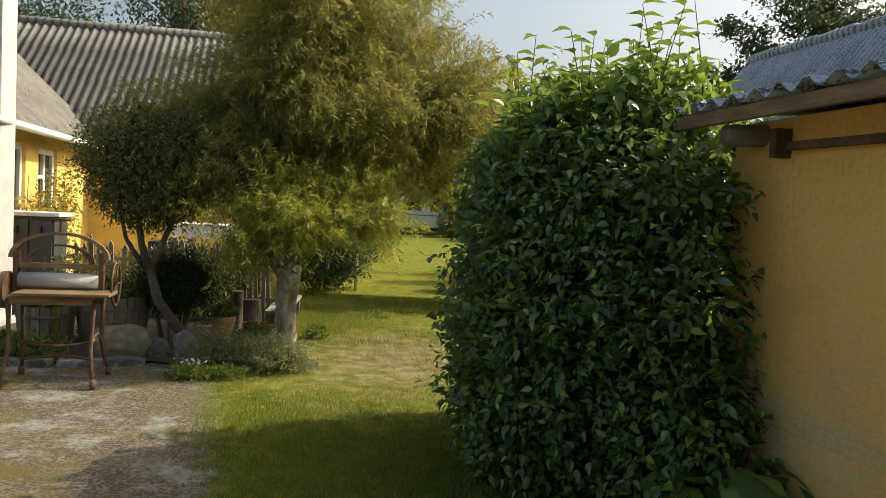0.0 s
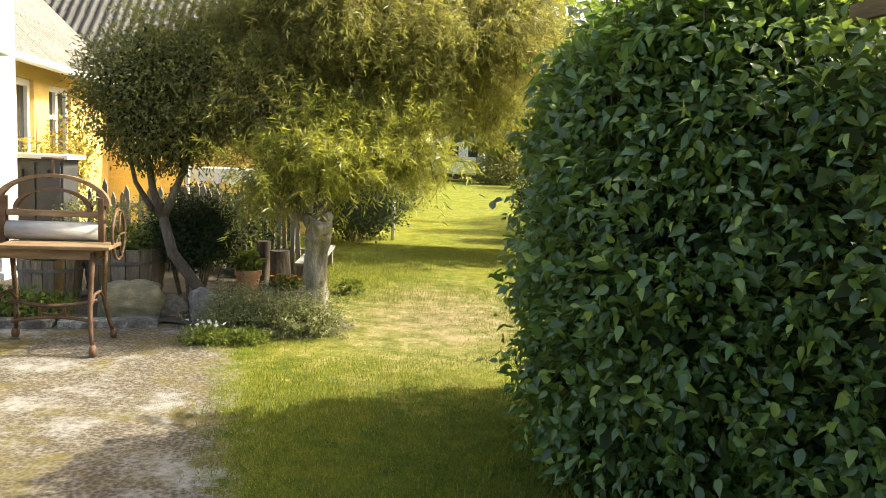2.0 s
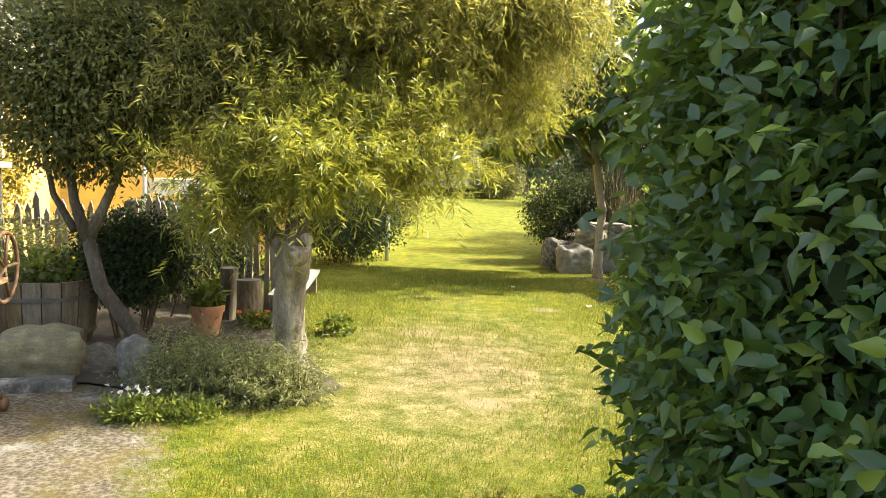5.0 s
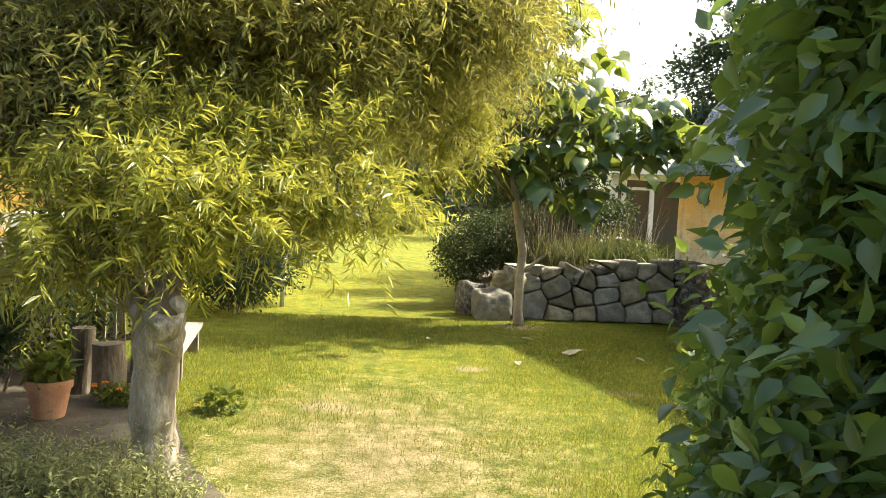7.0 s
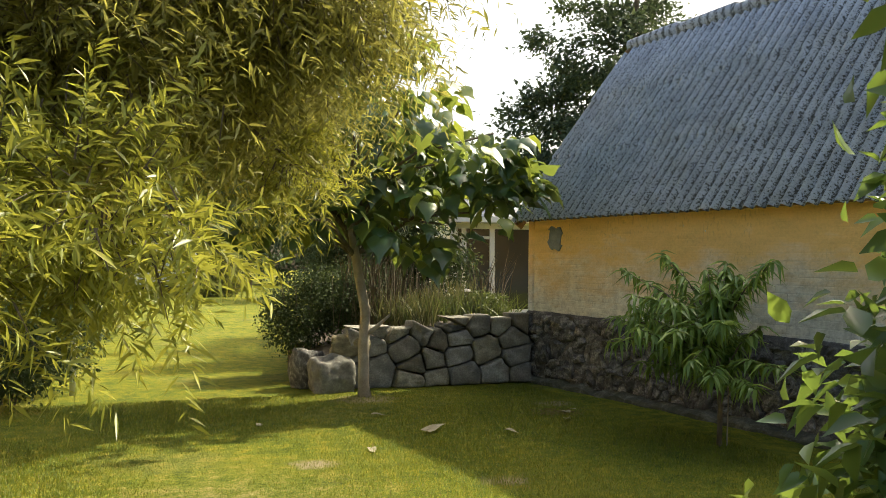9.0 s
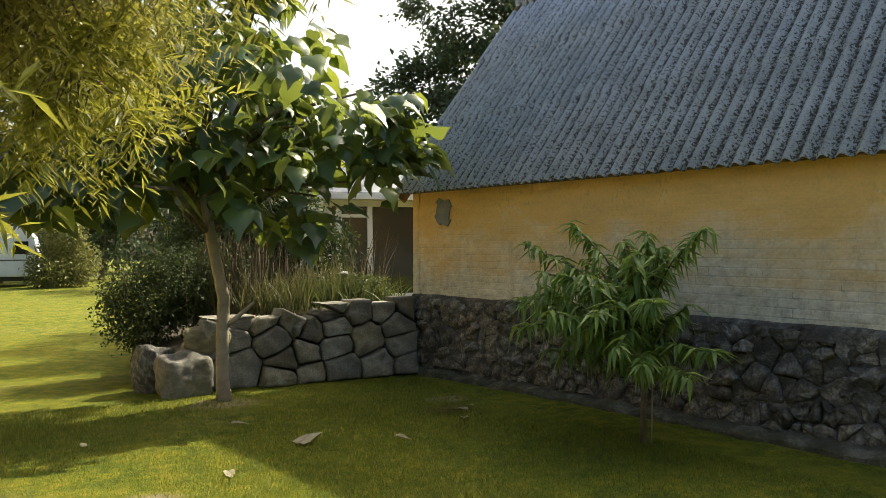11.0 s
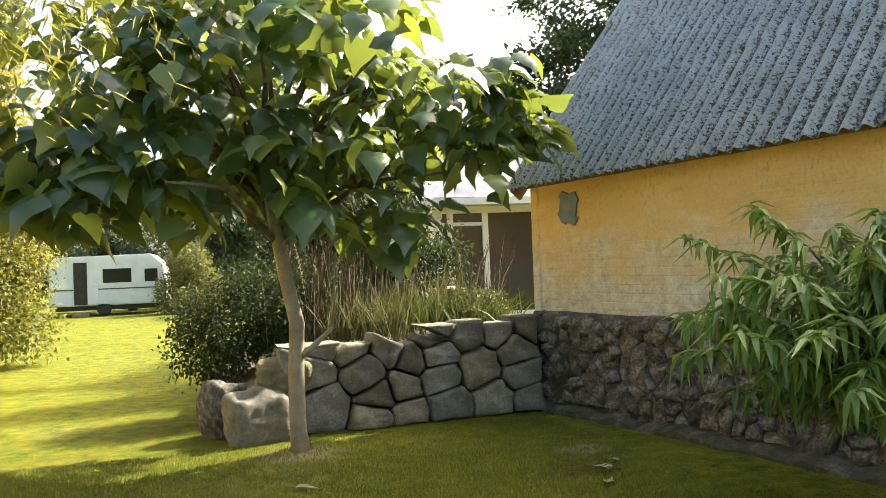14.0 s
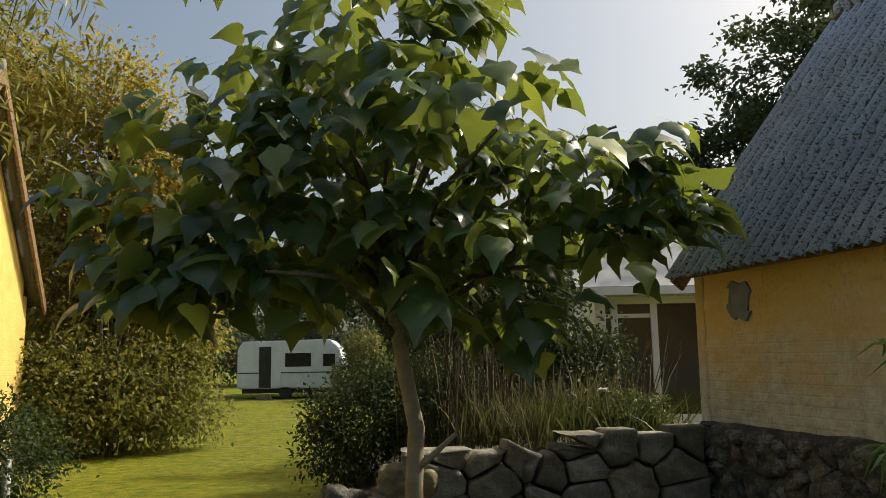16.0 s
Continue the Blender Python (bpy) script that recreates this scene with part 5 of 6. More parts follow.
def gable_roof(parent, L, D, eave, slope, mat, over=0.25, wave=0.177, amp=0.024, courses=(1.2, 2.4, 3.6)):
    run = (D / 2 + over) / math.cos(slope)
    z = eave - over * math.tan(slope)
    for m in (Matrix.Translation((-over, -over, z)) @ Matrix.Rotation(slope, 4, "X"), Matrix.Translation((L + over, D + over, z)) @ Matrix.Rotation(math.pi, 4, "Z") @ Matrix.Rotation(slope, 4, "X")):
        v, f = corrugated(L + 2 * over, run, wave, amp, [c for c in courses if c < run - 0.2], 10)
        array_mesh("roof_sheet", v, f, mat, parent, smooth=True).matrix_local = m
    bm = bmesh.new()
    tube(bm, [(-over, D / 2, z + run * math.sin(slope) + 0.02), (L + over, D / 2, z + run * math.sin(slope) + 0.02)], 0.11, 12)
    part("ridge_cap", bm, mat, parent, smooth=True)


def gables(parent, L, D, eave, slope, mat, t=0.3):
    for x0, x1 in ((0.0, t), (L - t, L)):
        bm = bmesh.new()
        prof = [(t, 0), (D - t, 0), (D - t, eave + t * math.tan(slope)), (D / 2, eave + D / 2 * math.tan(slope) - 0.06), (t, eave + t * math.tan(slope))]
        a, b = [bm.verts.new((x0, y, z)) for y, z in prof], [bm.verts.new((x1, y, z)) for y, z in prof]
        bm.faces.new(a[::-1])
        bm.faces.new(b)
        for i in range(5):
            j = (i + 1) % 5
            bm.faces.new((a[i], a[j], b[j], b[i]))
        part("gable_wall", bm, mat, parent)


def wall_with_holes(parent, name, L, eave, holes, mat, t=0.3, y=0.0):
    """A wall along x, cut through at holes (x, z, w, h)."""
    xs = sorted({0.0, L, *(h[0] for h in holes), *(h[0] + h[2] for h in holes)})
    bm = bmesh.new()
    for x0, x1 in zip(xs, xs[1:]):
        cut = [h for h in holes if h[0] <= x0 + 1e-6 and h[0] + h[2] >= x1 - 1e-6]
        if cut:
            box(bm, x0, x1, y, y + t, 0, cut[0][1])
            box(bm, x0, x1, y, y + t, cut[0][1] + cut[0][3], eave)
        else:
            box(bm, x0, x1, y, y + t, 0, eave)
    return part(name, bm, mat, parent)


def build_house():
    # near wing: x runs away from the yard's gate, its long wall looks towards the garden
    house = thing("farmhouse_wing", pose(-5.68, 9.2, 0, 0, 0, 107), "yellow limewashed farmhouse wing with white windows and a grey roof", "house")
    L, D = 6.6, 6.0
    holes = [(1.35, 0.85, 1.0, 1.5), (2.95, 0.85, 1.0, 1.5)]
    wall_with_holes(house, "long_wall", L, 2.72, holes, YELLOW)
    gables(house, L, D, 2.72, radians(45), YELLOW)
    boxed("back_wall", (0, L, D - 0.3, D, 0, 2.72), YELLOW, house, 0)
    for h in holes:
        window_unit(house, h[0], h[1], h[2], h[3], 0.10)
    gable_roof(house, L, D, 2.78, radians(45), ROOF_PALE, 0.3)
    bm = bmesh.new()
    tube(bm, [(-0.2, -0.36, 2.50), (L + 0.2, -0.36, 2.53)], 0.055, 10)
    part("gutter", bm, WHITEPAINT, house, smooth=True)
    far = thing("farmhouse_wing", pose(-13.5, 13.18, 0, 0, 0, 17), "far wing of the farmhouse under a pale corrugated roof", "house")
    wall_with_holes(far, "long_wall", 10.0, 2.75, [], YELLOW)
    boxed("back_wall", (0, 10.0, 6.7, 7.0, 0, 2.75), YELLOW, far, 0)
    gables(far, 10.0, 7.0, 2.75, radians(38), YELLOW)
    gable_roof(far, 10.0, 7.0, 2.8, radians(38), ROOF_PALE, 0.25)
    for y0, sgn in ((-0.28, 1), (7.28, -1)):
        bm = bmesh.new()
        box(bm, 0, 4.74, -0.02, 0.02, -0.2, -0.03, 0.004, Matrix.Translation((10.25, y0, 2.62)) @ Matrix.Rotation(sgn * math.pi / 2, 4, "Z") @ Matrix.Rotation(-radians(38), 4, "Y"))
        part("verge_board", bm, WOODBROWN, far)


build_house()

# ---- white-windowed house beyond the bed ----


def build_garden_house():
    ob = thing("garden_house", pose(3.36, 21.0, 0, 0, 0, 0), "low house with white windows under a pale grey boarded roof", "house")
    holes = [(0.07, 0.62, 3.4, 1.78)]
    wall_with_holes(ob, "front_wall", 5.0, 2.42, holes, WHITEPAINT, 0.2)
    for h in holes:
        window_unit(ob, h[0], h[1], h[2], h[3], 0.06, bars=[0.22, 0.80, 2.4], cross=0.835)
    boxed("fascia_board", (-0.3, 5.3, -0.30, -0.24, 2.42, 2.53), WHITEPAINT, ob, 0.006)
    boxed("soffit", (-0.3, 5.3, -0.24, 0.0, 2.422, 2.45), WHITEPAINT, ob, 0.002)
    for i in range(9):
        boxed("roof_board", (-0.3, 5.3, -0.005, 0.012, 0.0, 0.175), SIDING, ob, 0.003, m=Matrix.Translation((0, -0.28 + i * 0.14, 2.54 + i * 0.10)) @ Matrix.Rotation(radians(-52), 4, "X"))
    boxed("side_wall", (0, 0.2, 0.2, 5.0, 0, 2.42), WHITEPAINT, ob, 0)
    boxed("side_wall", (4.8, 5.0, 0.2, 5.0, 0, 2.42), WHITEPAINT, ob, 0)
    # dark paint stands in for the unlit room behind the window
    boxed("back_wall", (0.0, 5.0, 5.0, 5.2, 0, 3.2), DARKPAINT, ob, 0)
    # unseen slab, added to keep sunlight out of the room
    boxed("sun_block_deck", (-0.3, 5.3, 0.98, 5.3, 3.33, 3.39), SIDING, ob, 0)


build_garden_house()

# ---- caravan at the end of the lawn ----


def build_caravan():
    ob = thing("caravan", pose(-7.5, 42, gz(42), 0, 0, 0) @ Matrix.Diagonal((0.82, 0.9, 0.92, 1)), "white touring caravan parked at the end of the lawn", "caravan")
    bm = bmesh.new()
    prof = [(0, 0.45), (0, 2.2), (0.25, 2.55), (4.6, 2.6), (5.1, 2.2), (5.35, 1.3), (5.2, 0.45)]
    a, b = [bm.verts.new((x, 0, z)) for x, z in prof], [bm.verts.new((x, 2.1, z)) for x, z in prof]
    bm.faces.new(a)
    bm.faces.new(b[::-1])
    for i in range(len(prof)):
        j = (i + 1) % len(prof)
        bm.faces.new((a[j], a[i], b[i], b[j]))
    bmesh.ops.bevel(bm, geom=list(bm.edges), offset=0.05, segments=2, affect="EDGES")
    bmesh.ops.recalc_face_normals(bm, faces=bm.faces)
    part("body", bm, CARAVANWHITE, ob)
    boxed("window", (2.4, 3.7, -0.012, 0.0, 1.4, 2.0), GLASS, ob, 0.003)
    boxed("window", (4.3, 4.9, -0.012, 0.0, 1.4, 1.95), GLASS, ob, 0.003)
    # flat black panel takes the place of the shaded opening
    boxed("door", (1.1, 1.7, -0.03, -0.004, 0.5, 2.3), BLACK, ob, 0.003, "black panel painted for the shade in the open doorway")
    boxed("open_door", (1.72, 2.2, -0.10, -0.06, 0.5, 1.35), CARAVANWHITE, ob, 0.01, "lower half of the white door, folded back")
    boxed("stripe", (0.06, 1.08, -0.014, -0.003, 1.12, 1.17), DARKPAINT, ob, 0)
    boxed("stripe", (1.8, 5.1, -0.014, -0.003, 1.12, 1.17), DARKPAINT, ob, 0)
    for x in (2.4,):
        bm = bmesh.new()
        tube(bm, [(x, 0.05, 0.32), (x, 0.25, 0.32)], 0.32, 18)
        part("wheel", bm, BLACK, ob)
    boxed("step", (1.1, 1.8, -0.5, -0.1, 0.0, 0.2), WOODGREY, ob, 0.01)
    boxed("chassis", (0.2, 5.0, 0.2, 1.9, 0.25, 0.44), BLACK, ob, 0.01)


build_caravan()

# ---- far trees closing the garden ----


def far_tree(x, y, h, r, seed, mat=FARLEAF, n=5200, leaf=0.28, label="tall leafy tree at the edge of the garden", lo=0.3, bunch=60, loose=0.10):
    t = thing("tree", pose(x, y, gz(y)), label, "tree")
    rr = random.Random(seed)
    blobs = []
    for i in range(11):
        a, k = i * 2.4, rr.random()
        z = h * (lo + 0.12 + (0.8 - lo) * k)
        q = r * (0.75 if k < 0.7 else 0.4)
        blobs.append((math.cos(a) * q * rr.random(), math.sin(a) * q * rr.random(), z, r * rr.uniform(0.35, 0.6), r * rr.uniform(0.35, 0.6), h * rr.uniform(0.10, 0.17)))
    crown("crown", blobs, n, leaf, leaf * 0.6, mat, t, seed, 0.45, 0.3, lambda p: p[:, 2] > 0.05, bunch, r * loose)
    bm = bmesh.new()
    limb(bm, [(0, 0, -0.05), (0.1, 0, h * 0.3), (0.0, 0.1, h * 0.75)], h * 0.028, h * 0.008, 8)
    for b in blobs[:6]:
        limb(bm, [(0.05, 0, h * 0.35), (b[0] * 0.5, b[1] * 0.5, b[2] * 0.85), b[:3]], h * 0.011, h * 0.003, 6)
    part("trunk", bm, BARK, t, smooth=True)


for i, (x, y, h, r) in enumerate([(-16, 60, 11, 4.5), (-9, 62, 12, 4.5), (-3, 60, 9, 4), (3, 58, 9, 4), (9, 50, 9, 4), (-24, 52, 12, 5), (-1, 47, 6, 3), (-5.0, 45.5, 7.5, 3.0), (4.5, 40, 7, 3.2)]):
    far_tree(x, y, h, r, 100 + i, lo=0.05)
for i, (x, y, h, r) in enumerate([(9.4, 25.5, 11.0, 3.4), (13.5, 22, 9, 3.4), (-11, 27, 11, 4), (-17, 26, 12, 4)]):
    far_tree(x, y, h, r, 120 + i, n=24000 if i < 1 else 10000, leaf=0.15 if i < 2 else 0.15, bunch=170 if i < 2 else 60, loose=0.075 if i < 2 else 0.10)
leafy_wall = shrub("tree", -5.6, 25.0, [(0.9, 0.2, 3.2, 0.9, 0.9, 1.1), (0.6, 0.0, 5.6, 0.9, 0.9, 1.0), (-0.6, -0.3, 2.6, 1.3, 1.2, 1.3), (0, 0, 1.6, 1.7, 1.4, 1.5), (-0.3, 0, 3.5, 1.9, 1.5, 1.5), (0.3, 0, 5.4, 1.8, 1.4, 1.4), (-0.2, 0, 7.1, 1.4, 1.2, 1.1), (1.3, 0, 2.6, 1.0, 1.0, 1.2), (1.0, 0.2, 4.4, 1.0, 0.9, 1.0), (-1.8, 0.3, 5.0, 1.3, 1.2, 2.4), (-2.6, 0, 7.4, 1.4, 1.2, 1.4)], 38000, 0.14, 0.075, AUTUMNLEAF, "tall yellowing leafy tree beside the gable", 131, shell=0.4, category="tree")
bm = bmesh.new()
limb(bm, [(0, 0, -0.1), (0.1, 0, 2.5), (-0.1, 0.1, 6.5)], 0.16, 0.05, 10)
part("trunk", bm, BARK, leafy_wall, smooth=True)

# ---- yard: the old rotary iron on its cast stand ----


def build_press():
    ob = thing("mangle", pose(-3.14, 7.08, 0, 0, 0, 17), "old rusty cast-iron laundry mangle with wooden roller and table", "mangle")
    H = 0.78
    for sx in (-1, 1):
        for sy in (-1, 1):
            bm = bmesh.new()
            tube(bm, [(sx * 0.37, sy * 0.30, 0.05), (sx * 0.35, sy * 0.26, 0.14), (sx * 0.325, sy * 0.20, 0.34), (sx * 0.335, sy * 0.185, 0.56), (sx * 0.34, sy * 0.18, H - 0.03)], [0.014, 0.017, 0.019, 0.018, 0.024], 8)
            leg = part("leg", bm, RUST, ob, smooth=True)
            bm = bmesh.new()
            tube(bm, [(sx * 0.37 - 0.018, sy * 0.30, 0.042), (sx * 0.37 + 0.018, sy * 0.30, 0.042)], 0.042, 14)
            part("caster", bm, RUST, leg, smooth=True)
    for sx in (-1, 1):
        bm = bmesh.new()
        tube(bm, [(sx * 0.325, -0.20, 0.33), (sx * 0.325, -0.08, 0.42), (sx * 0.325, 0.08, 0.42), (sx * 0.325, 0.20, 0.33)], 0.013, 6)
        part("side_brace", bm, RUST, ob, smooth=True)
    # cast stretcher with pierced panels
    bm = bmesh.new()
    top = [(-0.32 + 0.64 * i / 12, 0.02, 0.36 - 0.05 * math.sin(math.pi * i / 12)) for i in range(13)]
    low = [(-0.30 + 0.60 * i / 12, 0.02, 0.19 + 0.035 * math.sin(math.pi * i / 12)) for i in range(13)]
    tube(bm, top, 0.014, 6)
    tube(bm, low, 0.014, 6)
    for x in (-0.26, -0.09, 0.09, 0.26):
        tube(bm, [(x, 0.02, 0.22), (x, 0.02, 0.32)], 0.011, 6)
    tube(bm, [(0.075 * math.cos(t), 0.02, 0.272 + 0.03 * math.sin(t)) for t in (2 * math.pi * i / 14 for i in range(15))], 0.008, 6, False)
    part("stretcher", bm, RUST, ob, "pierced cast-iron stretcher", True)
    boxed("apron", (-0.35, 0.35, -0.20, 0.19, H - 0.08, H - 0.004), WOODBROWN, ob, 0.008)
    boxed("table_board", (-0.30, 0.48, -0.27, 0.10, H, H + 0.026), WOODBROWN, ob, 0.006, "pale worn wooden board")
    bm = bmesh.new()
    tube(bm, [(-0.34, 0.10, H + 0.10), (0.32, 0.10, H + 0.10)], 0.072, 24)
    part("roller", bm, ROLLER, ob, "grey worn wooden roller", True)
    for sx in (-0.365, 0.34):
        boxed("upright", (sx - 0.022, sx + 0.022, 0.06, 0.14, H - 0.1, H + 0.36), RUST, ob, 0.008)
    boxed("cross_bar", (-0.34, 0.32, 0.07, 0.13, H + 0.21, H + 0.255), WOODBROWN, ob, 0.006)
    for name, rad, z0, thick in (("arch", 0.37, H + 0.30, 0.045), ("inner_arch", 0.25, H + 0.26, 0.03)):
        bm = bmesh.new()
        rows = []
        for i in range(25):
            t = math.pi * i / 24
            c, sn = math.cos(t), math.sin(t)
            z = 0.78 * sn if name == "arch" else 0.82 * sn
            rows.append([bm.verts.new((-0.012 + (rad + o) * c, y, z0 + (rad + o) * z * 0.72)) for o, y in ((0, 0.07), (thick, 0.07), (thick, 0.13), (0, 0.13))])
        for r0, r1 in zip(rows, rows[1:]):
            for k in range(4):
                bm.faces.new((r0[k], r0[(k + 1) % 4], r1[(k + 1) % 4], r1[k]))
        bm.faces.new(rows[0][::-1])
        bm.faces.new(rows[-1])
        bmesh.ops.recalc_face_normals(bm, faces=bm.faces)
        part(name, bm, WOODBROWN if name == "arch" else RUST, ob)
    bm = bmesh.new()
    tube(bm, [(-0.012, 0.1, H + 0.50), (-0.012, 0.1, H + 0.64)], 0.012, 8)
    tube(bm, [(-0.09, 0.1, H + 0.645), (0.07, 0.1, H + 0.645)], 0.011, 8)
    part("screw_handle", bm, RUST, ob, smooth=True)
    # wheels at both ends
    bm = bmesh.new()
    R = 0.19
    tube(bm, [(0.46, 0.1 + R * math.cos(t), H + 0.08 + R * math.sin(t)) for t in (2 * math.pi * i / 28 for i in range(29))], 0.012, 6, False)
    for k in range(5):
        t = k * 1.2566
        tube(bm, [(0.46, 0.1, H + 0.08), (0.46, 0.1 + R * math.cos(t), H + 0.08 + R * math.sin(t))], 0.009, 6)
    part("crank_wheel", bm, RUST, ob, "spoked iron crank wheel", True)
    bm = bmesh.new()
    tube(bm, [(-0.45, 0.02, H + 0.02), (-0.40, 0.02, H + 0.02)], [0.16, 0.165], 28)
    part("gear_cover", bm, RUST, ob, "round rusty gear cover")


build_press()

# ---- half barrels ----


def half_barrel(x, y, r, h, turn, label):
    ob = thing("half_barrel", pose(x, y, 0, 0, 0, turn), label, "barrel", "half barrels in the yard")
    n = 18
    for i in range(n):
        bm = bmesh.new()
        a0, a1 = 2 * math.pi * i / n + 0.012, 2 * math.pi * (i + 1) / n - 0.012
        prof = [(0.86, 0.0), (0.96, 0.5), (1.0, 1.0)]
        vs = []
        for k, z in prof:
            for a in (a0, a1):
                for inner in (1.0, 0.88):
                    vs.append(bm.verts.new((r * k * inner * math.cos(a), r * k * inner * math.sin(a), h * z)))
        for j in range(2):
            b = j * 4
            for q in ((0, 2, 6, 4), (1, 5, 7, 3), (0, 4, 5, 1), (2, 3, 7, 6)):
                bm.faces.new([vs[b + k] for k in q])
        bm.faces.new([vs[8 + k] for k in (0, 2, 3, 1)])
        bmesh.ops.recalc_face_normals(bm, faces=bm.faces)
        part("stave", bm, BARRELWOOD, ob)
    for z, k in ((0.18, 0.905), (0.72, 0.985)):
        bm = bmesh.new()
        lathe(bm, [(r * k + 0.002, h * z), (r * k + 0.008, h * z), (r * (k + 0.012) + 0.008, h * z + 0.035), (r * (k + 0.012) + 0.002, h * z + 0.035)], 36)
        for f in [f for f in bm.faces if len(f.verts) > 4]:
            bm.faces.remove(f)
        part("hoop", bm, HOOP, ob, "grey iron hoop")
    bm = bmesh.new()
    lathe(bm, [(r * 0.84, h * 0.1), (r * 0.86, h * 0.85)], 24)
    part("soil", bm, EARTH, ob)
    crown("leaves", [(0, 0, h + 0.08, r * 0.9, r * 0.9, 0.14)], 500, 0.07, 0.04, BRIGHTLEAF, ob, int(x * -100), 0.3, 0.1)


half_barrel(-4.3, 8.75, 0.30, 0.42, 10, "brown weathered half barrel planted with greenery")
half_barrel(-3.74, 9.15, 0.40, 0.52, 40, "large brown half barrel with iron hoops and green plants")

boulder("boulder", -3.18, 8.28, 0.13, 0.58, 0.44, 0.36, 15, "rounded yellowish lichened boulder beside the half barrels", LICHEN, seed=3)
boulder("boulder", -2.43, 8.22, 0.13, 0.26, 0.24, 0.32, 0, "upright grey stone at the foot of the clipped tree", seed=14)
boulder("boulder", -2.88, 8.42, 0.08, 0.3, 0.25, 0.2, 30, "small brown stone in the front bed", seed=15)


def kerb(x0, y0, x1, y1, seed):
    r = random.Random(seed)
    L = math.hypot(x1 - x0, y1 - y0)
    bm = bmesh.new()
    box(bm, 0, L, -0.08, 0.08, -0.02, 0.06, 0.014)
    bmesh.ops.subdivide_edges(bm, edges=[e for e in bm.edges if e.calc_length() > 0.2], cuts=8)
    for v in bm.verts:
        v.co += Vector((0, 0.012, 0.008)) * noise.noise(v.co * 7 + Vector((seed, 0, 0)))
    o = part("kerb_stone", bm, RUBBLE)
    o.matrix_world = pose(x0, y0, 0, 0, 0, math.degrees(math.atan2(y1 - y0, x1 - x0)))
    tagged(o, "long low grey stone slab edging the planted bed", "kerb stone", "edging stones")


kerb(-3.52, 7.72, -2.78, 8.02, 1)
kerb(-4.6, 7.4, -3.56, 7.7, 2)


def build_front_bed():
    bm = bmesh.new()
    pts = [(-5.0, 7.45), (-3.5, 7.85), (-2.75, 8.1), (-2.2, 8.0), (-1.3, 7.95), (-1.1, 8.4), (-1.5, 9.0), (-2.0, 10.2), (-2.4, 11.6), (-6, 11.6), (-6, 8)]
    bm.faces.new([bm.verts.new((x, y, 0.016)) for x, y in pts])
    bmesh.ops.triangulate(bm, faces=bm.faces)
    o = part("planting_bed", bm, EARTH)
    tagged(o, "dark earth bed in front of the picket fence", "ground", kind="structure")


build_front_bed()

# ---- low plants of the front bed ----
herb = thing("herb_shrub", pose(-1.75, 8.08, 0.0), "low grey-green feathery herb round the willow's foot", "shrub")
sprays("leaves", [(-0.25, -0.02, 0.08, 0.35, 0.22, 0.10), (0.15, -0.05, 0.07, 0.35, 0.2, 0.10), (0.42, -0.02, 0.06, 0.18, 0.14, 0.08)], 1500, 18, 0.20, 0.034, 0.0085, GREYLEAF, herb, 71, 0.2, -0.35, TWIG)
low = thing("flowering_plant", pose(-2.0, 7.5, 0.0), "low bright green plant with white flowers", "plant")
crown("leaves", [(-0.1, 0, 0.05, 0.28, 0.15, 0.09), (0.2, 0.08, 0.05, 0.22, 0.13, 0.08)], 1700, 0.034, 0.015, BRIGHTLEAF, low, 72, 0.2, -0.5, lambda p: p[:, 2] > 0.0)
petal = crown("petal", [(-0.12, 0.05, 0.15, 0.18, 0.08, 0.03)], 26, 0.03, 0.024, PETALWHITE, low, 73, 0.3, -0.5)
tagged(petal, kind="stuff")
shrub("green_groundcover", -3.7, 8.2, [(-0.3, -0.2, 0.1, 0.5, 0.3, 0.12), (-0.7, -0.3, 0.12, 0.4, 0.3, 0.14)], 1800, 0.06, 0.035, BRIGHTLEAF, "low green leaves among the stones of the bed", 74, stems=0, category="plant")
shrub("border_shrub", -3.4, 10.3, [(0, 0, 0.55, 0.5, 0.35, 0.4), (-0.8, 0.1, 0.6, 0.6, 0.35, 0.35), (-1.6, 0.1, 0.6, 0.5, 0.35, 0.35)], 4200, 0.05, 0.022, TOPIARY, "loose olive-green shrub in front of the fence", 75)


def flower_pot(x, y, r, h, label):
    ob = thing("flower_pot", pose(x, y, 0.015), label, "plant pot")
    bm = bmesh.new()
    lathe(bm, [(r * 0.68, 0.0), (r * 0.93, h * 0.78), (r, h * 0.78), (r * 1.03, h), (r * 0.9, h), (r * 0.86, h * 0.85)], 28)
    part("pot", bm, TERRACOTTA, ob, smooth=False)
    bm = bmesh.new()
    lathe(bm, [(r * 0.86, h * 0.84), (r * 0.86, h * 0.88)], 20)
    part("soil", bm, EARTH, ob)
    crown("leaves", [(0, 0, h + 0.06, r * 0.9, r * 0.9, 0.10)], 150, 0.10, 0.062, BRIGHTLEAF, ob, 81, 0.3, -0.2)


flower_pot(-2.66, 9.75, 0.145, 0.25, "terracotta pot with a bright green leafy plant")
flower_pot(-2.95, 10.75, 0.10, 0.2, "small terracotta pot standing by the log")


def build_log(x, y, r, h, label, turn):
    bm = bmesh.new()
    tube(bm, [(0, 0, -0.02), (0.01, 0, h * 0.4), (0.0, 0.01, h)], [r * 1.08, r, r * 0.98], 18)
    for v in bm.verts:
        v.co += Vector((v.co.x, v.co.y, 0)) * 0.16 * noise.noise(v.co * 8 + Vector((turn, 0, 0)))
    o = part("log", bm, BARK, smooth=False)
    o.matrix_world = pose(x, y, 0, 2, 1, turn)
    tagged(o, label, "log", "upright logs by the fence")


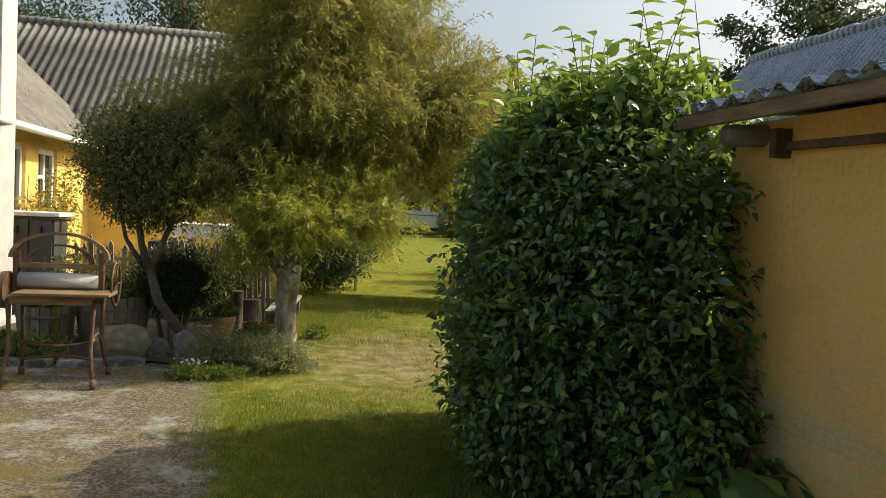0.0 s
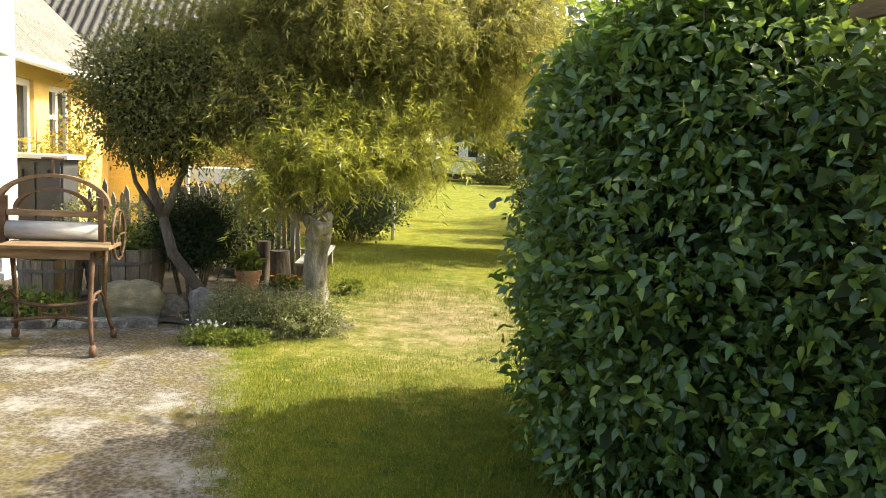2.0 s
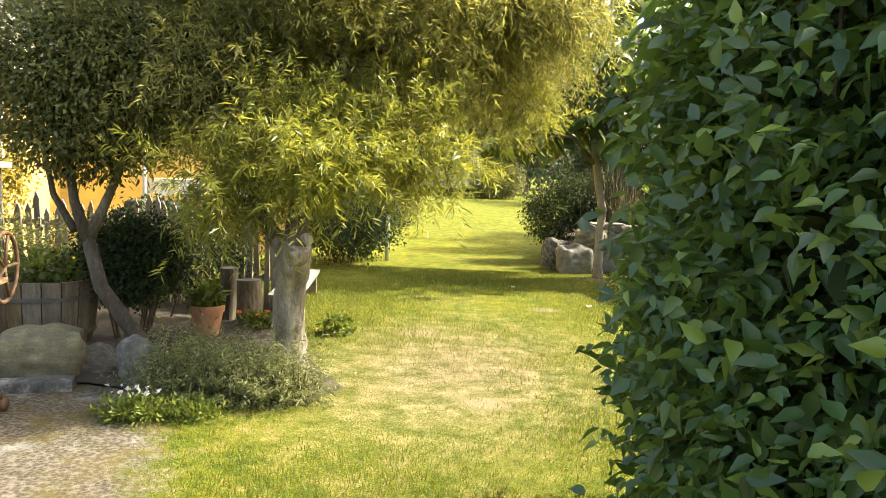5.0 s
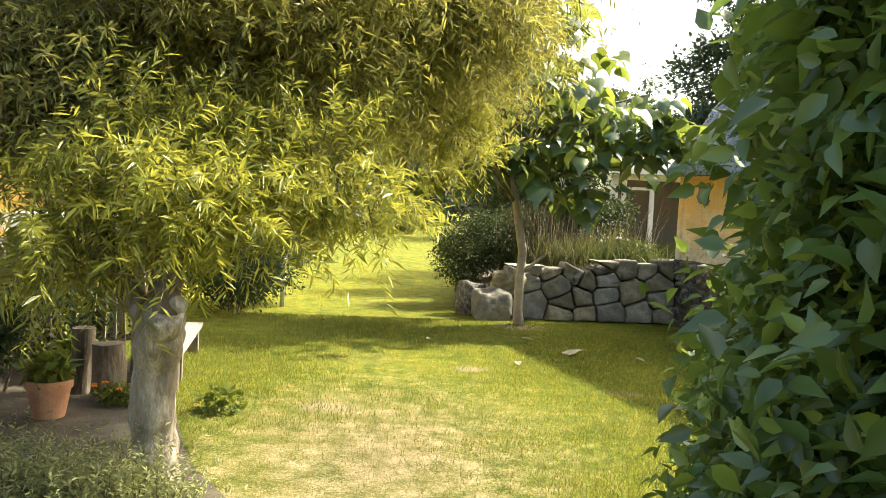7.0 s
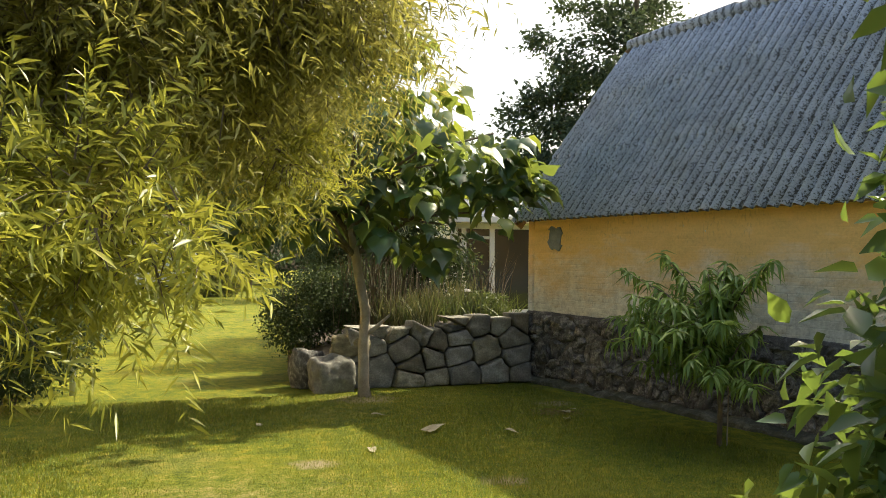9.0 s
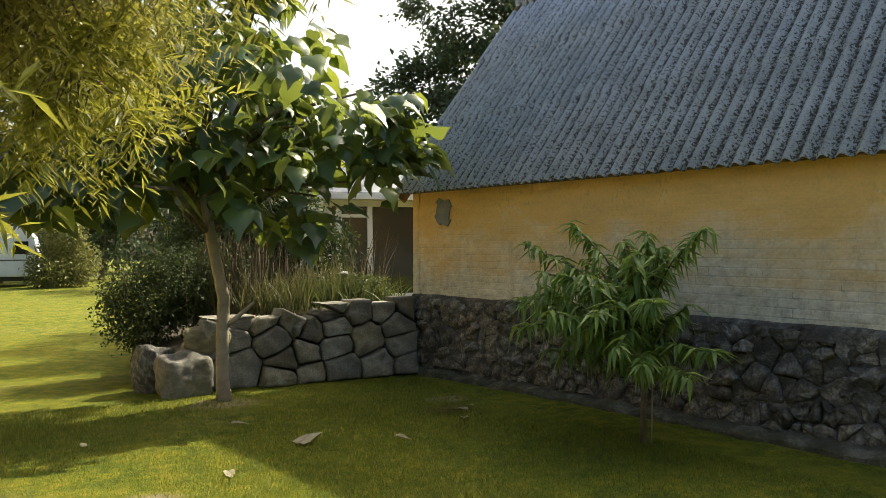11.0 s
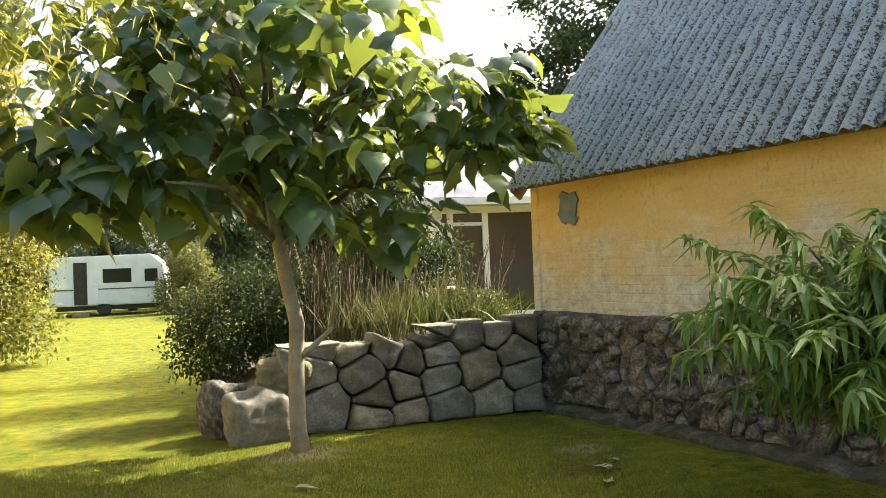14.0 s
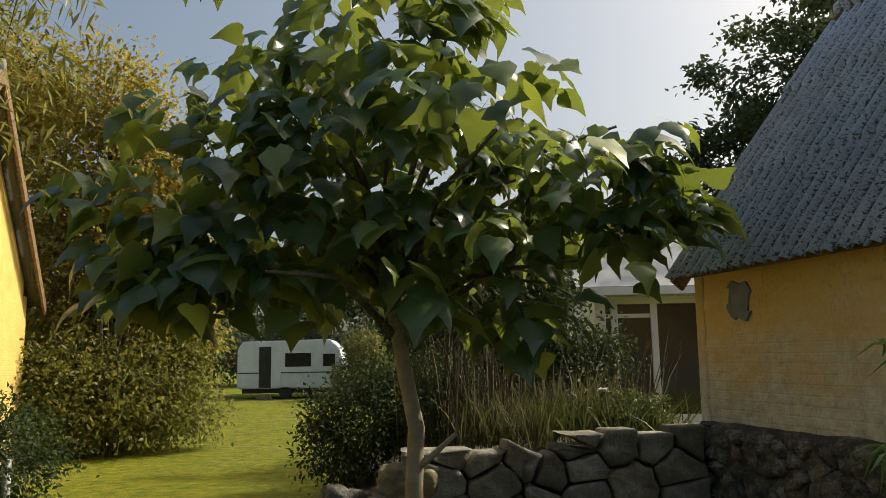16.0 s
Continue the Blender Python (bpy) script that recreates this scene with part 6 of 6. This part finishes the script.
build_log(-2.5, 10.28, 0.115, 0.42, "thick upright log with split bark", 0)
build_log(-2.76, 10.42, 0.085, 0.5, "slim upright log with dark bark", 50)
build_log(-2.2, 10.65, 0.09, 0.34, "short upright log end", 90)

marigold = thing("marigolds", pose(-2.33, 10.1, 0.015), "clump of orange marigolds with green leaves", "flowers")
crown("leaves", [(0, 0, 0.07, 0.2, 0.1, 0.07)], 420, 0.05, 0.022, BRIGHTLEAF, marigold, 91, 0.2, -0.6)
for i, (x, y, z) in enumerate([(-0.16, -0.06, 0.14), (-0.10, -0.02, 0.16), (0.02, -0.07, 0.13), (0.08, 0.0, 0.15), (-0.2, 0.03, 0.13), (0.15, -0.04, 0.12)]):
    v, f = leaf_arrays(np.tile([[x, y, z]], (16, 1)), np.array([[math.cos(k * 0.8), math.sin(k * 0.8), 0.15 + 0.5 * (k > 7)] for k in range(16)]), np.tile([[0, 0, 1.0]], (16, 1)), 0.028, 0.018, 0.2)
    array_mesh("flower", v, f, ORANGE, marigold)

# ---- low plank bench along the bed ----


def build_bench():
    ob = thing("plank_bench", pose(-2.24, 10.5, -0.05, 0, 0, 101), "low bench of two pale weathered planks", "bench")
    for i, y in enumerate((-0.155, 0.005)):
        bm = bmesh.new()
        box(bm, 0.02 * i, 2.0, y, y + 0.15, 0.27, 0.305, 0.006)
        part("plank", bm, PALEWOOD, ob)
    for x in (0.5, 1.7):
        boxed("trestle", (x, x + 0.08, -0.14, 0.14, 0.0, 0.27), WOODGREY, ob, 0.006)
    shrub("green_groundcover", -1.62, 10.15, [(0, 0, 0.06, 0.16, 0.16, 0.09)], 260, 0.06, 0.03, BRIGHTLEAF, "small bright green plant at the bench's end", 92, stems=0, category="plant")


build_bench()

# ---- picket fence ----


def build_fence():
    ob = thing("picket_fence", pose(-6.0, 10.9, 0, 0, 0, 4), "rough grey picket fence of split stakes", "fence")
    r = random.Random(33)
    x = 0.0
    while x < 3.7:
        h = r.uniform(0.92, 1.14)
        w = r.uniform(0.045, 0.07)
        bm = bmesh.new()
        a = [bm.verts.new(p) for p in ((0, 0, -0.02), (w, 0, -0.02), (w, 0, h * 0.93), (w * 0.5, 0, h), (0, 0, h * 0.92))]
        b = [bm.verts.new((v.co.x, 0.025, v.co.z)) for v in a]
        bm.faces.new(a)
        bm.faces.new(b[::-1])
        for i in range(5):
            bm.faces.new((a[(i + 1) % 5], a[i], b[i], b[(i + 1) % 5]))
        o = part("picket", bm, WOODGREY, ob)
        o.matrix_local = Matrix.Translation((x, r.uniform(-0.01, 0.01), 0)) @ Matrix.Rotation(r.uniform(-0.06, 0.06), 4, "Y")
        x += w + r.uniform(0.03, 0.06)
    for z in (0.28, 0.76):
        boxed("rail", (-0.05, 3.75, 0.035, 0.075, z, z + 0.06), WOODGREY, ob, 0.006)


build_fence()

# ---- cabinet, white post, shelter ----


def build_cabinet():
    ob = thing("garden_cabinet", pose(-5.78, 10.15, 0, 0, 0, 12), "dark grey outdoor cabinet with a pale lid", "cabinet")
    boxed("body", (0.0, 0.62, 0.0, 0.45, 0.02, 1.34), DARKPAINT, ob, 0.008)
    for x in (0.03, 0.325):
        d = boxed("door", (x, x + 0.27, -0.02, -0.002, 0.1, 1.30), DARKPAINT, ob, 0.005)
        boxed("handle", (x + 0.125, x + 0.145, -0.05, -0.02, 1.12, 1.22), BLACK, d, 0.004, "black handle")
    boxed("lid", (-0.06, 0.70, -0.07, 0.50, 1.345, 1.40), WHITEPAINT, ob, 0.01, "pale overhanging lid")


build_cabinet()
bm = bmesh.new()
box(bm, -0.34, 0.0, 0.0, 0.34, 0.0, 4.6, 0.015)
box(bm, -0.40, 0.06, -0.06, 0.40, -0.02, 0.10, 0.02)
tagged(part("white_pillar", bm, GALV), "tall off-white square pillar at the yard's side", "pillar").matrix_world = pose(-5.40, 9.5, 0, 0, 0, 6)


def build_shelter():
    ob = thing("drying_rack", pose(-4.6, 14.4, 0, 0, 0, 0), "wooden drying rack with a white sheet thrown over it", "rack")
    boxed("top_board", (-0.75, 0.75, -0.45, 0.45, 1.17, 1.21), WOODGREY, ob, 0.006)
    for x in (-0.65, 0.65):
        for y in (-0.38, 0.38):
            boxed("leg", (x - 0.03, x + 0.03, y - 0.03, y + 0.03, 0.0, 1.17), DARKPAINT, ob, 0.004)
    bm = bmesh.new()
    n = 40
    for i in range(n):
        x0, x1 = -0.8 + 1.6 * i / n, -0.8 + 1.6 * (i + 1) / n
        f = [0.03 * math.sin(i * 0.9), 0.03 * math.sin((i + 1) * 0.9)]
        a = [bm.verts.new(p) for p in ((x0, 0.47, 0.855), (x1, 0.47, 0.855), (x1, -0.47, 0.855), (x0, -0.47, 0.855), (x0, -0.49 + f[0], 0.62 + f[0]), (x1, -0.49 + f[1], 0.62 + f[1]))]
        bm.faces.new((a[0], a[3], a[2], a[1]))
        bm.faces.new((a[3], a[4], a[5], a[2]))
    bmesh.ops.remove_doubles(bm, verts=bm.verts, dist=0.001)
    cloth = part("white_sheet", bm, WHITEPAINT)
    cloth.matrix_world = pose(-4.6, 14.4, 0.37)
    tagged(cloth, "white sheet hanging over the drying rack", "sheet")
    bm = bmesh.new()
    tube(bm, [(0, 0, 0.0), (0, 0, 2.2)], 0.028, 10)
    tagged(part("metal_post", bm, GALV, smooth=True), "thin pale metal post by the fence", "post").matrix_world = pose(-4.75, 12.6, 0)
    bm = bmesh.new()
    box(bm, -0.3, 0.3, -0.25, 0.25, 0.0, 0.95, 0.04)
    tagged(part("black_bin", bm, BLACK), "black lidded bin behind the fence", "bin").matrix_world = pose(-4.95, 13.2, 0, 0, 0, 10)


build_shelter()
bm = bmesh.new()
tube(bm, [(0, 0, -0.02), (0, 0, 0.75)], 0.035, 10)
tagged(part("wooden_post", bm, GALV, smooth=True), "short pale wooden post beside the dark bush", "post").matrix_world = pose(-2.35, 15.9, 0)

# ---- climbers on the farmhouse ----
climber = thing("climbing_plant", pose(-6.15, 11.2, 0), "yellowing climber on the farmhouse wall", "climber")
crown("leaves", [(0.15, -0.5, 1.15, 0.22, 0.7, 0.45), (-0.2, 0.6, 1.1, 0.2, 0.5, 0.7), (-0.4, 1.5, 1.3, 0.2, 0.4, 0.9)], 2200, 0.08, 0.045, AUTUMNLEAF, climber, 95, 0.2, 0.3)
bm = bmesh.new()
for k in range(5):
    tube(bm, [(0.1 - 0.12 * k, -0.6 + 0.5 * k, 0), (0.08 - 0.12 * k, -0.5 + 0.5 * k, 1.0), (0.05 - 0.12 * k, -0.4 + 0.5 * k, 1.9)], [0.012, 0.009, 0.004], 5, False)
tagged(part("stem", bm, TWIG, climber), kind="stuff")

# ---- plants of the raised bed ----


def grass_clump(name, x, y, z, spread, n, hgt, material, label, seed, lean=0.25, category="ornamental grass"):
    ob = thing(name, pose(x, y, z), label, category)
    rng = np.random.default_rng(seed)
    p = np.stack([rng.normal(size=n) * spread[0], rng.normal(size=n) * spread[1], np.zeros(n)], 1)
    d = unit(np.stack([rng.normal(size=n) * lean, rng.normal(size=n) * lean, np.ones(n)], 1))
    h = hgt * (0.5 + 0.7 * rng.random(n))
    side = unit(np.cross(d, rng.normal(size=(n, 3)))) * 0.006
    mid = p + d * (h * 0.6)[:, None]
    tip = p + d * h[:, None] + np.stack([d[:, 0], d[:, 1], -0.1 * np.ones(n)], 1) * (h * 0.25)[:, None]
    v = np.stack([p - side, p + side, mid + side, mid - side, tip], 1).reshape(-1, 3)
    b = (np.arange(n) * 5)[:, None]
    f = np.stack([b + np.array([[0, 1, 2]]), b + np.array([[0, 2, 3]]), b + np.array([[3, 2, 4]])], 1).reshape(-1, 3)
    tagged(array_mesh("blade", v, f, material, ob), kind="stuff")
    return ob


grass_clump("tall_grass", 1.75, 16.75, 0.72, (0.26, 0.2), 300, 0.55, SHADED_BEDSTRAW, "clump of tall straw-coloured dry grass in the raised bed", 201, 0.3)
grass_clump("tall_grass", 2.15, 16.8, 0.78, (0.32, 0.2), 340, 0.42, BEDGRASS, "clump of green upright blades in the raised bed", 202, 0.35)
grass_clump("tall_grass", 2.55, 17.2, 0.78, (0.3, 0.2), 220, 0.62, SHADED_BEDSTRAW, "loose clump of bleached seeding grass by the rose", 206, 0.22)
grass_clump("tall_grass", 2.95, 16.9, 0.78, (0.22, 0.2), 240, 0.4, BEDGRASS, "low arching green blades at the building's corner", 207, 0.5)
grass_clump("dry_stalks", 1.35, 17.0, 0.68, (0.25, 0.25), 150, 1.3, TWIG, "thin dark bare stalks rising from the bed", 203, 0.12)
grass_clump("dry_stalks", 1.85, 17.2, 0.72, (0.3, 0.2), 90, 1.0, TWIG, "thin dark stalks among the straw-coloured grass", 208, 0.15)
grass_clump("dry_stalks", 3.15, 17.6, 0.78, (0.12, 0.12), 44, 1.0, TWIG, "tall seeded dry stalks by the building's corner", 204, 0.24)
shrub("rose_bush", 2.75, 17.0, [(0, 0, 0.98, 0.42, 0.35, 0.22), (0.3, 0.1, 0.95, 0.3, 0.35, 0.25)], 1500, 0.05, 0.03, BEDGRASS, "low rose bush with one white bloom in the bed", 205, stems=6)
rose = thing("rose_bloom", pose(2.62, 16.72, 1.18), "open white rose bloom above the bed", "flower")
v, f = leaf_arrays(np.zeros((20, 3)), np.array([[math.cos(k * 1.1), math.sin(k * 1.1), 0.1 + 0.06 * k] for k in range(20)]), np.tile([[0, 0, 1.0]], (20, 1)), 0.055, 0.05, 0.1)
array_mesh("petals", v, f, PETALWHITE, rose)
bm = bmesh.new()
tube(bm, [(0.02, 0.05, -0.42), (0, 0, 0)], 0.004, 5)
part("stalk", bm, TWIG, rose)

shrub("leafy_bush", 2.3, 19.6, [(0.3, 0, 1.2, 0.4, 0.5, 0.6), (0.25, 0.2, 2.0, 0.4, 0.5, 0.6), (-0.5, 0.1, 1.6, 0.7, 0.6, 1.0), (-0.2, 0.2, 2.7, 0.7, 0.6, 0.6), (0.85, 0.1, 1.4, 0.35, 0.4, 0.6)], 17000, 0.07, 0.04, DARKLEAF, "dark green shrub in front of the white-windowed house", 214)
# ---- shrubs down the lawn ----
shrub("leafy_bush", -2.6, 41.0, [(0, 0, 1.0, 1.0, 1.0, 1.0), (0.9, 0.4, 1.2, 0.9, 0.9, 1.0), (0.4, 0, 2.3, 0.9, 0.8, 0.8)], 7000, 0.12, 0.07, TOPIARY, "green flowering bush beside the caravan", 141)
shrub("leafy_bush", -4.8, 23.6, [(0, 0, 0.9, 1.3, 1.2, 0.9), (1.0, 0.5, 0.75, 0.75, 0.8, 0.75), (0.8, 0.2, 1.5, 0.6, 0.7, 0.5), (-0.8, -0.4, 1.2, 0.9, 0.8, 1.0), (1.05, 0.9, 1.9, 0.6, 0.7, 0.7), (0.3, 0.7, 2.3, 0.9, 0.8, 0.9), (0.2, 1.0, 3.4, 0.8, 0.8, 0.8)], 24000, 0.095, 0.05, LAWNLEAF, "large leafy bush beside the lawn near the gable", 211)
# upper two blobs are added out of sight to cast shadow on the lawn
shrub("dark_bush", 1.2, 19.2, [(0, 0, 1.2, 0.9, 0.8, 0.9), (0.8, 0.5, 1.1, 0.7, 0.7, 0.7), (0.3, 0.2, 2.2, 0.8, 0.7, 0.8), (0.2, 0.2, 3.0, 0.6, 0.6, 0.5)], 20000, 0.06, 0.035, DARKLEAF, "dark shrub at the back of the bed, hidden top added to shade the lawn", 213)


def lawn_hedge(name, x0, x1, y, h, seed, label):
    ob = thing(name, pose(x0, y, gz(y)), label, "hedge")
    rng = np.random.default_rng(seed)
    n = 9
    blobs = [((x1 - x0) * (i + 0.5) / n, rng.normal() * 0.4, h * 0.5, (x1 - x0) / n * 0.8, 1.2, h * (0.45 + 0.2 * rng.random())) for i in range(n)]
    crown("leaves", blobs, 14000, 0.26, 0.15, FARLEAF, ob, seed, 0.4, 0.3, lambda p: p[:, 2] > 0.02)


lawn_hedge("boundary_hedge", -34, -2, 57, 4.0, 221, "dark unclipped hedge closing the far end of the lawn")
lawn_hedge("boundary_hedge", -4, 26, 54, 4.0, 222, "dark unclipped hedge of the garden's far corner")

# ---- broad weeds by the lean-to ----


def build_weeds():
    ob = thing("broad_weed", pose(1.98, 4.42, 0, 0, 0, 30), "low dark plant with large heart-shaped leaves by the wall", "plant")
    r = np.random.default_rng(77)
    n = 34
    p = np.stack([r.normal(size=n) * 0.10, r.normal(size=n) * 0.28, 0.28 + 0.24 * r.random(n)], 1)
    d = np.stack([r.normal(size=n), r.normal(size=n), -0.1 - 0.3 * r.random(n)], 1)
    v, f = heart_arrays(p, d, np.tile([[0, 0, 1.0]], (n, 1)) + r.normal(size=(n, 3)) * 0.5, 0.18 + 0.14 * r.random(n))
    array_mesh("leaves", v, f, HEDGE, ob, smooth=True)
    q = np.stack([p + np.array([[0.005, 0, 0]]), p - np.array([[0.005, 0, 0]]), p * np.array([[0.6, 0.85, 0]])], 1).reshape(-1, 3)
    tagged(array_mesh("stalk", q, np.arange(len(q)).reshape(-1, 3), HEDGE_TOP, ob), kind="stuff")


build_weeds()

# ---- fallen leaves on the lawn ----
rl = random.Random(55)
FALLEN = []
for k in range(3):
    v, f = heart_arrays(np.array([[0.0, 0, 0.03]]), np.array([[1.0, 0.1, -0.05]]), np.array([[0, 0.2 * k, 1.0]]), np.array([0.2]))
    v[:, 2] = 0.012 + 0.05 * np.abs(np.sin(v[:, 0] * 9 + k)) * (0.4 + np.abs(v[:, 1]) * 4)
    FALLEN.append((v, f))
for i, (x, y, sz) in enumerate([(1.28, 13.0, 1.3), (0.9, 13.9, 0.7), (2.75, 13.3, 0.7), (3.05, 13.9, 0.6), (2.0, 12.9, 0.7), (0.7, 12.4, 0.7), (-0.2, 13.6, 0.5), (2.9, 13.6, 0.8)]):
    v, f = FALLEN[i % 3]
    o = array_mesh("fallen_leaf", v, f, DRYLEAF)
    o.matrix_world = pose(x, y, 0.004, 0, 0, rl.uniform(0, 360)) @ Matrix.Diagonal((sz, sz * 0.6, sz, 1))
    tagged(o, "dry pale curled leaf lying on the lawn", "leaf", "fallen leaves on the lawn")
clip = thing("grass_clippings", pose(2.77, 13.68, 0.004), "small heap of dry straw clippings on the lawn", "clippings")
rc = np.random.default_rng(91)
n = 260
cp = np.stack([rc.normal(size=n) * 0.13, rc.normal(size=n) * 0.09, 0.006 + 0.03 * rc.random(n)], 1)
ca = rc.random(n) * 6.283
v, f = narrow_arrays(cp, np.stack([np.cos(ca), np.sin(ca), rc.normal(size=n) * 0.25], 1), np.tile([[0, 0, 1.0]], (n, 1)), 0.04 + 0.05 * rc.random(n), 0.006)
tagged(array_mesh("straw", v, f, STRAW, clip), kind="stuff")
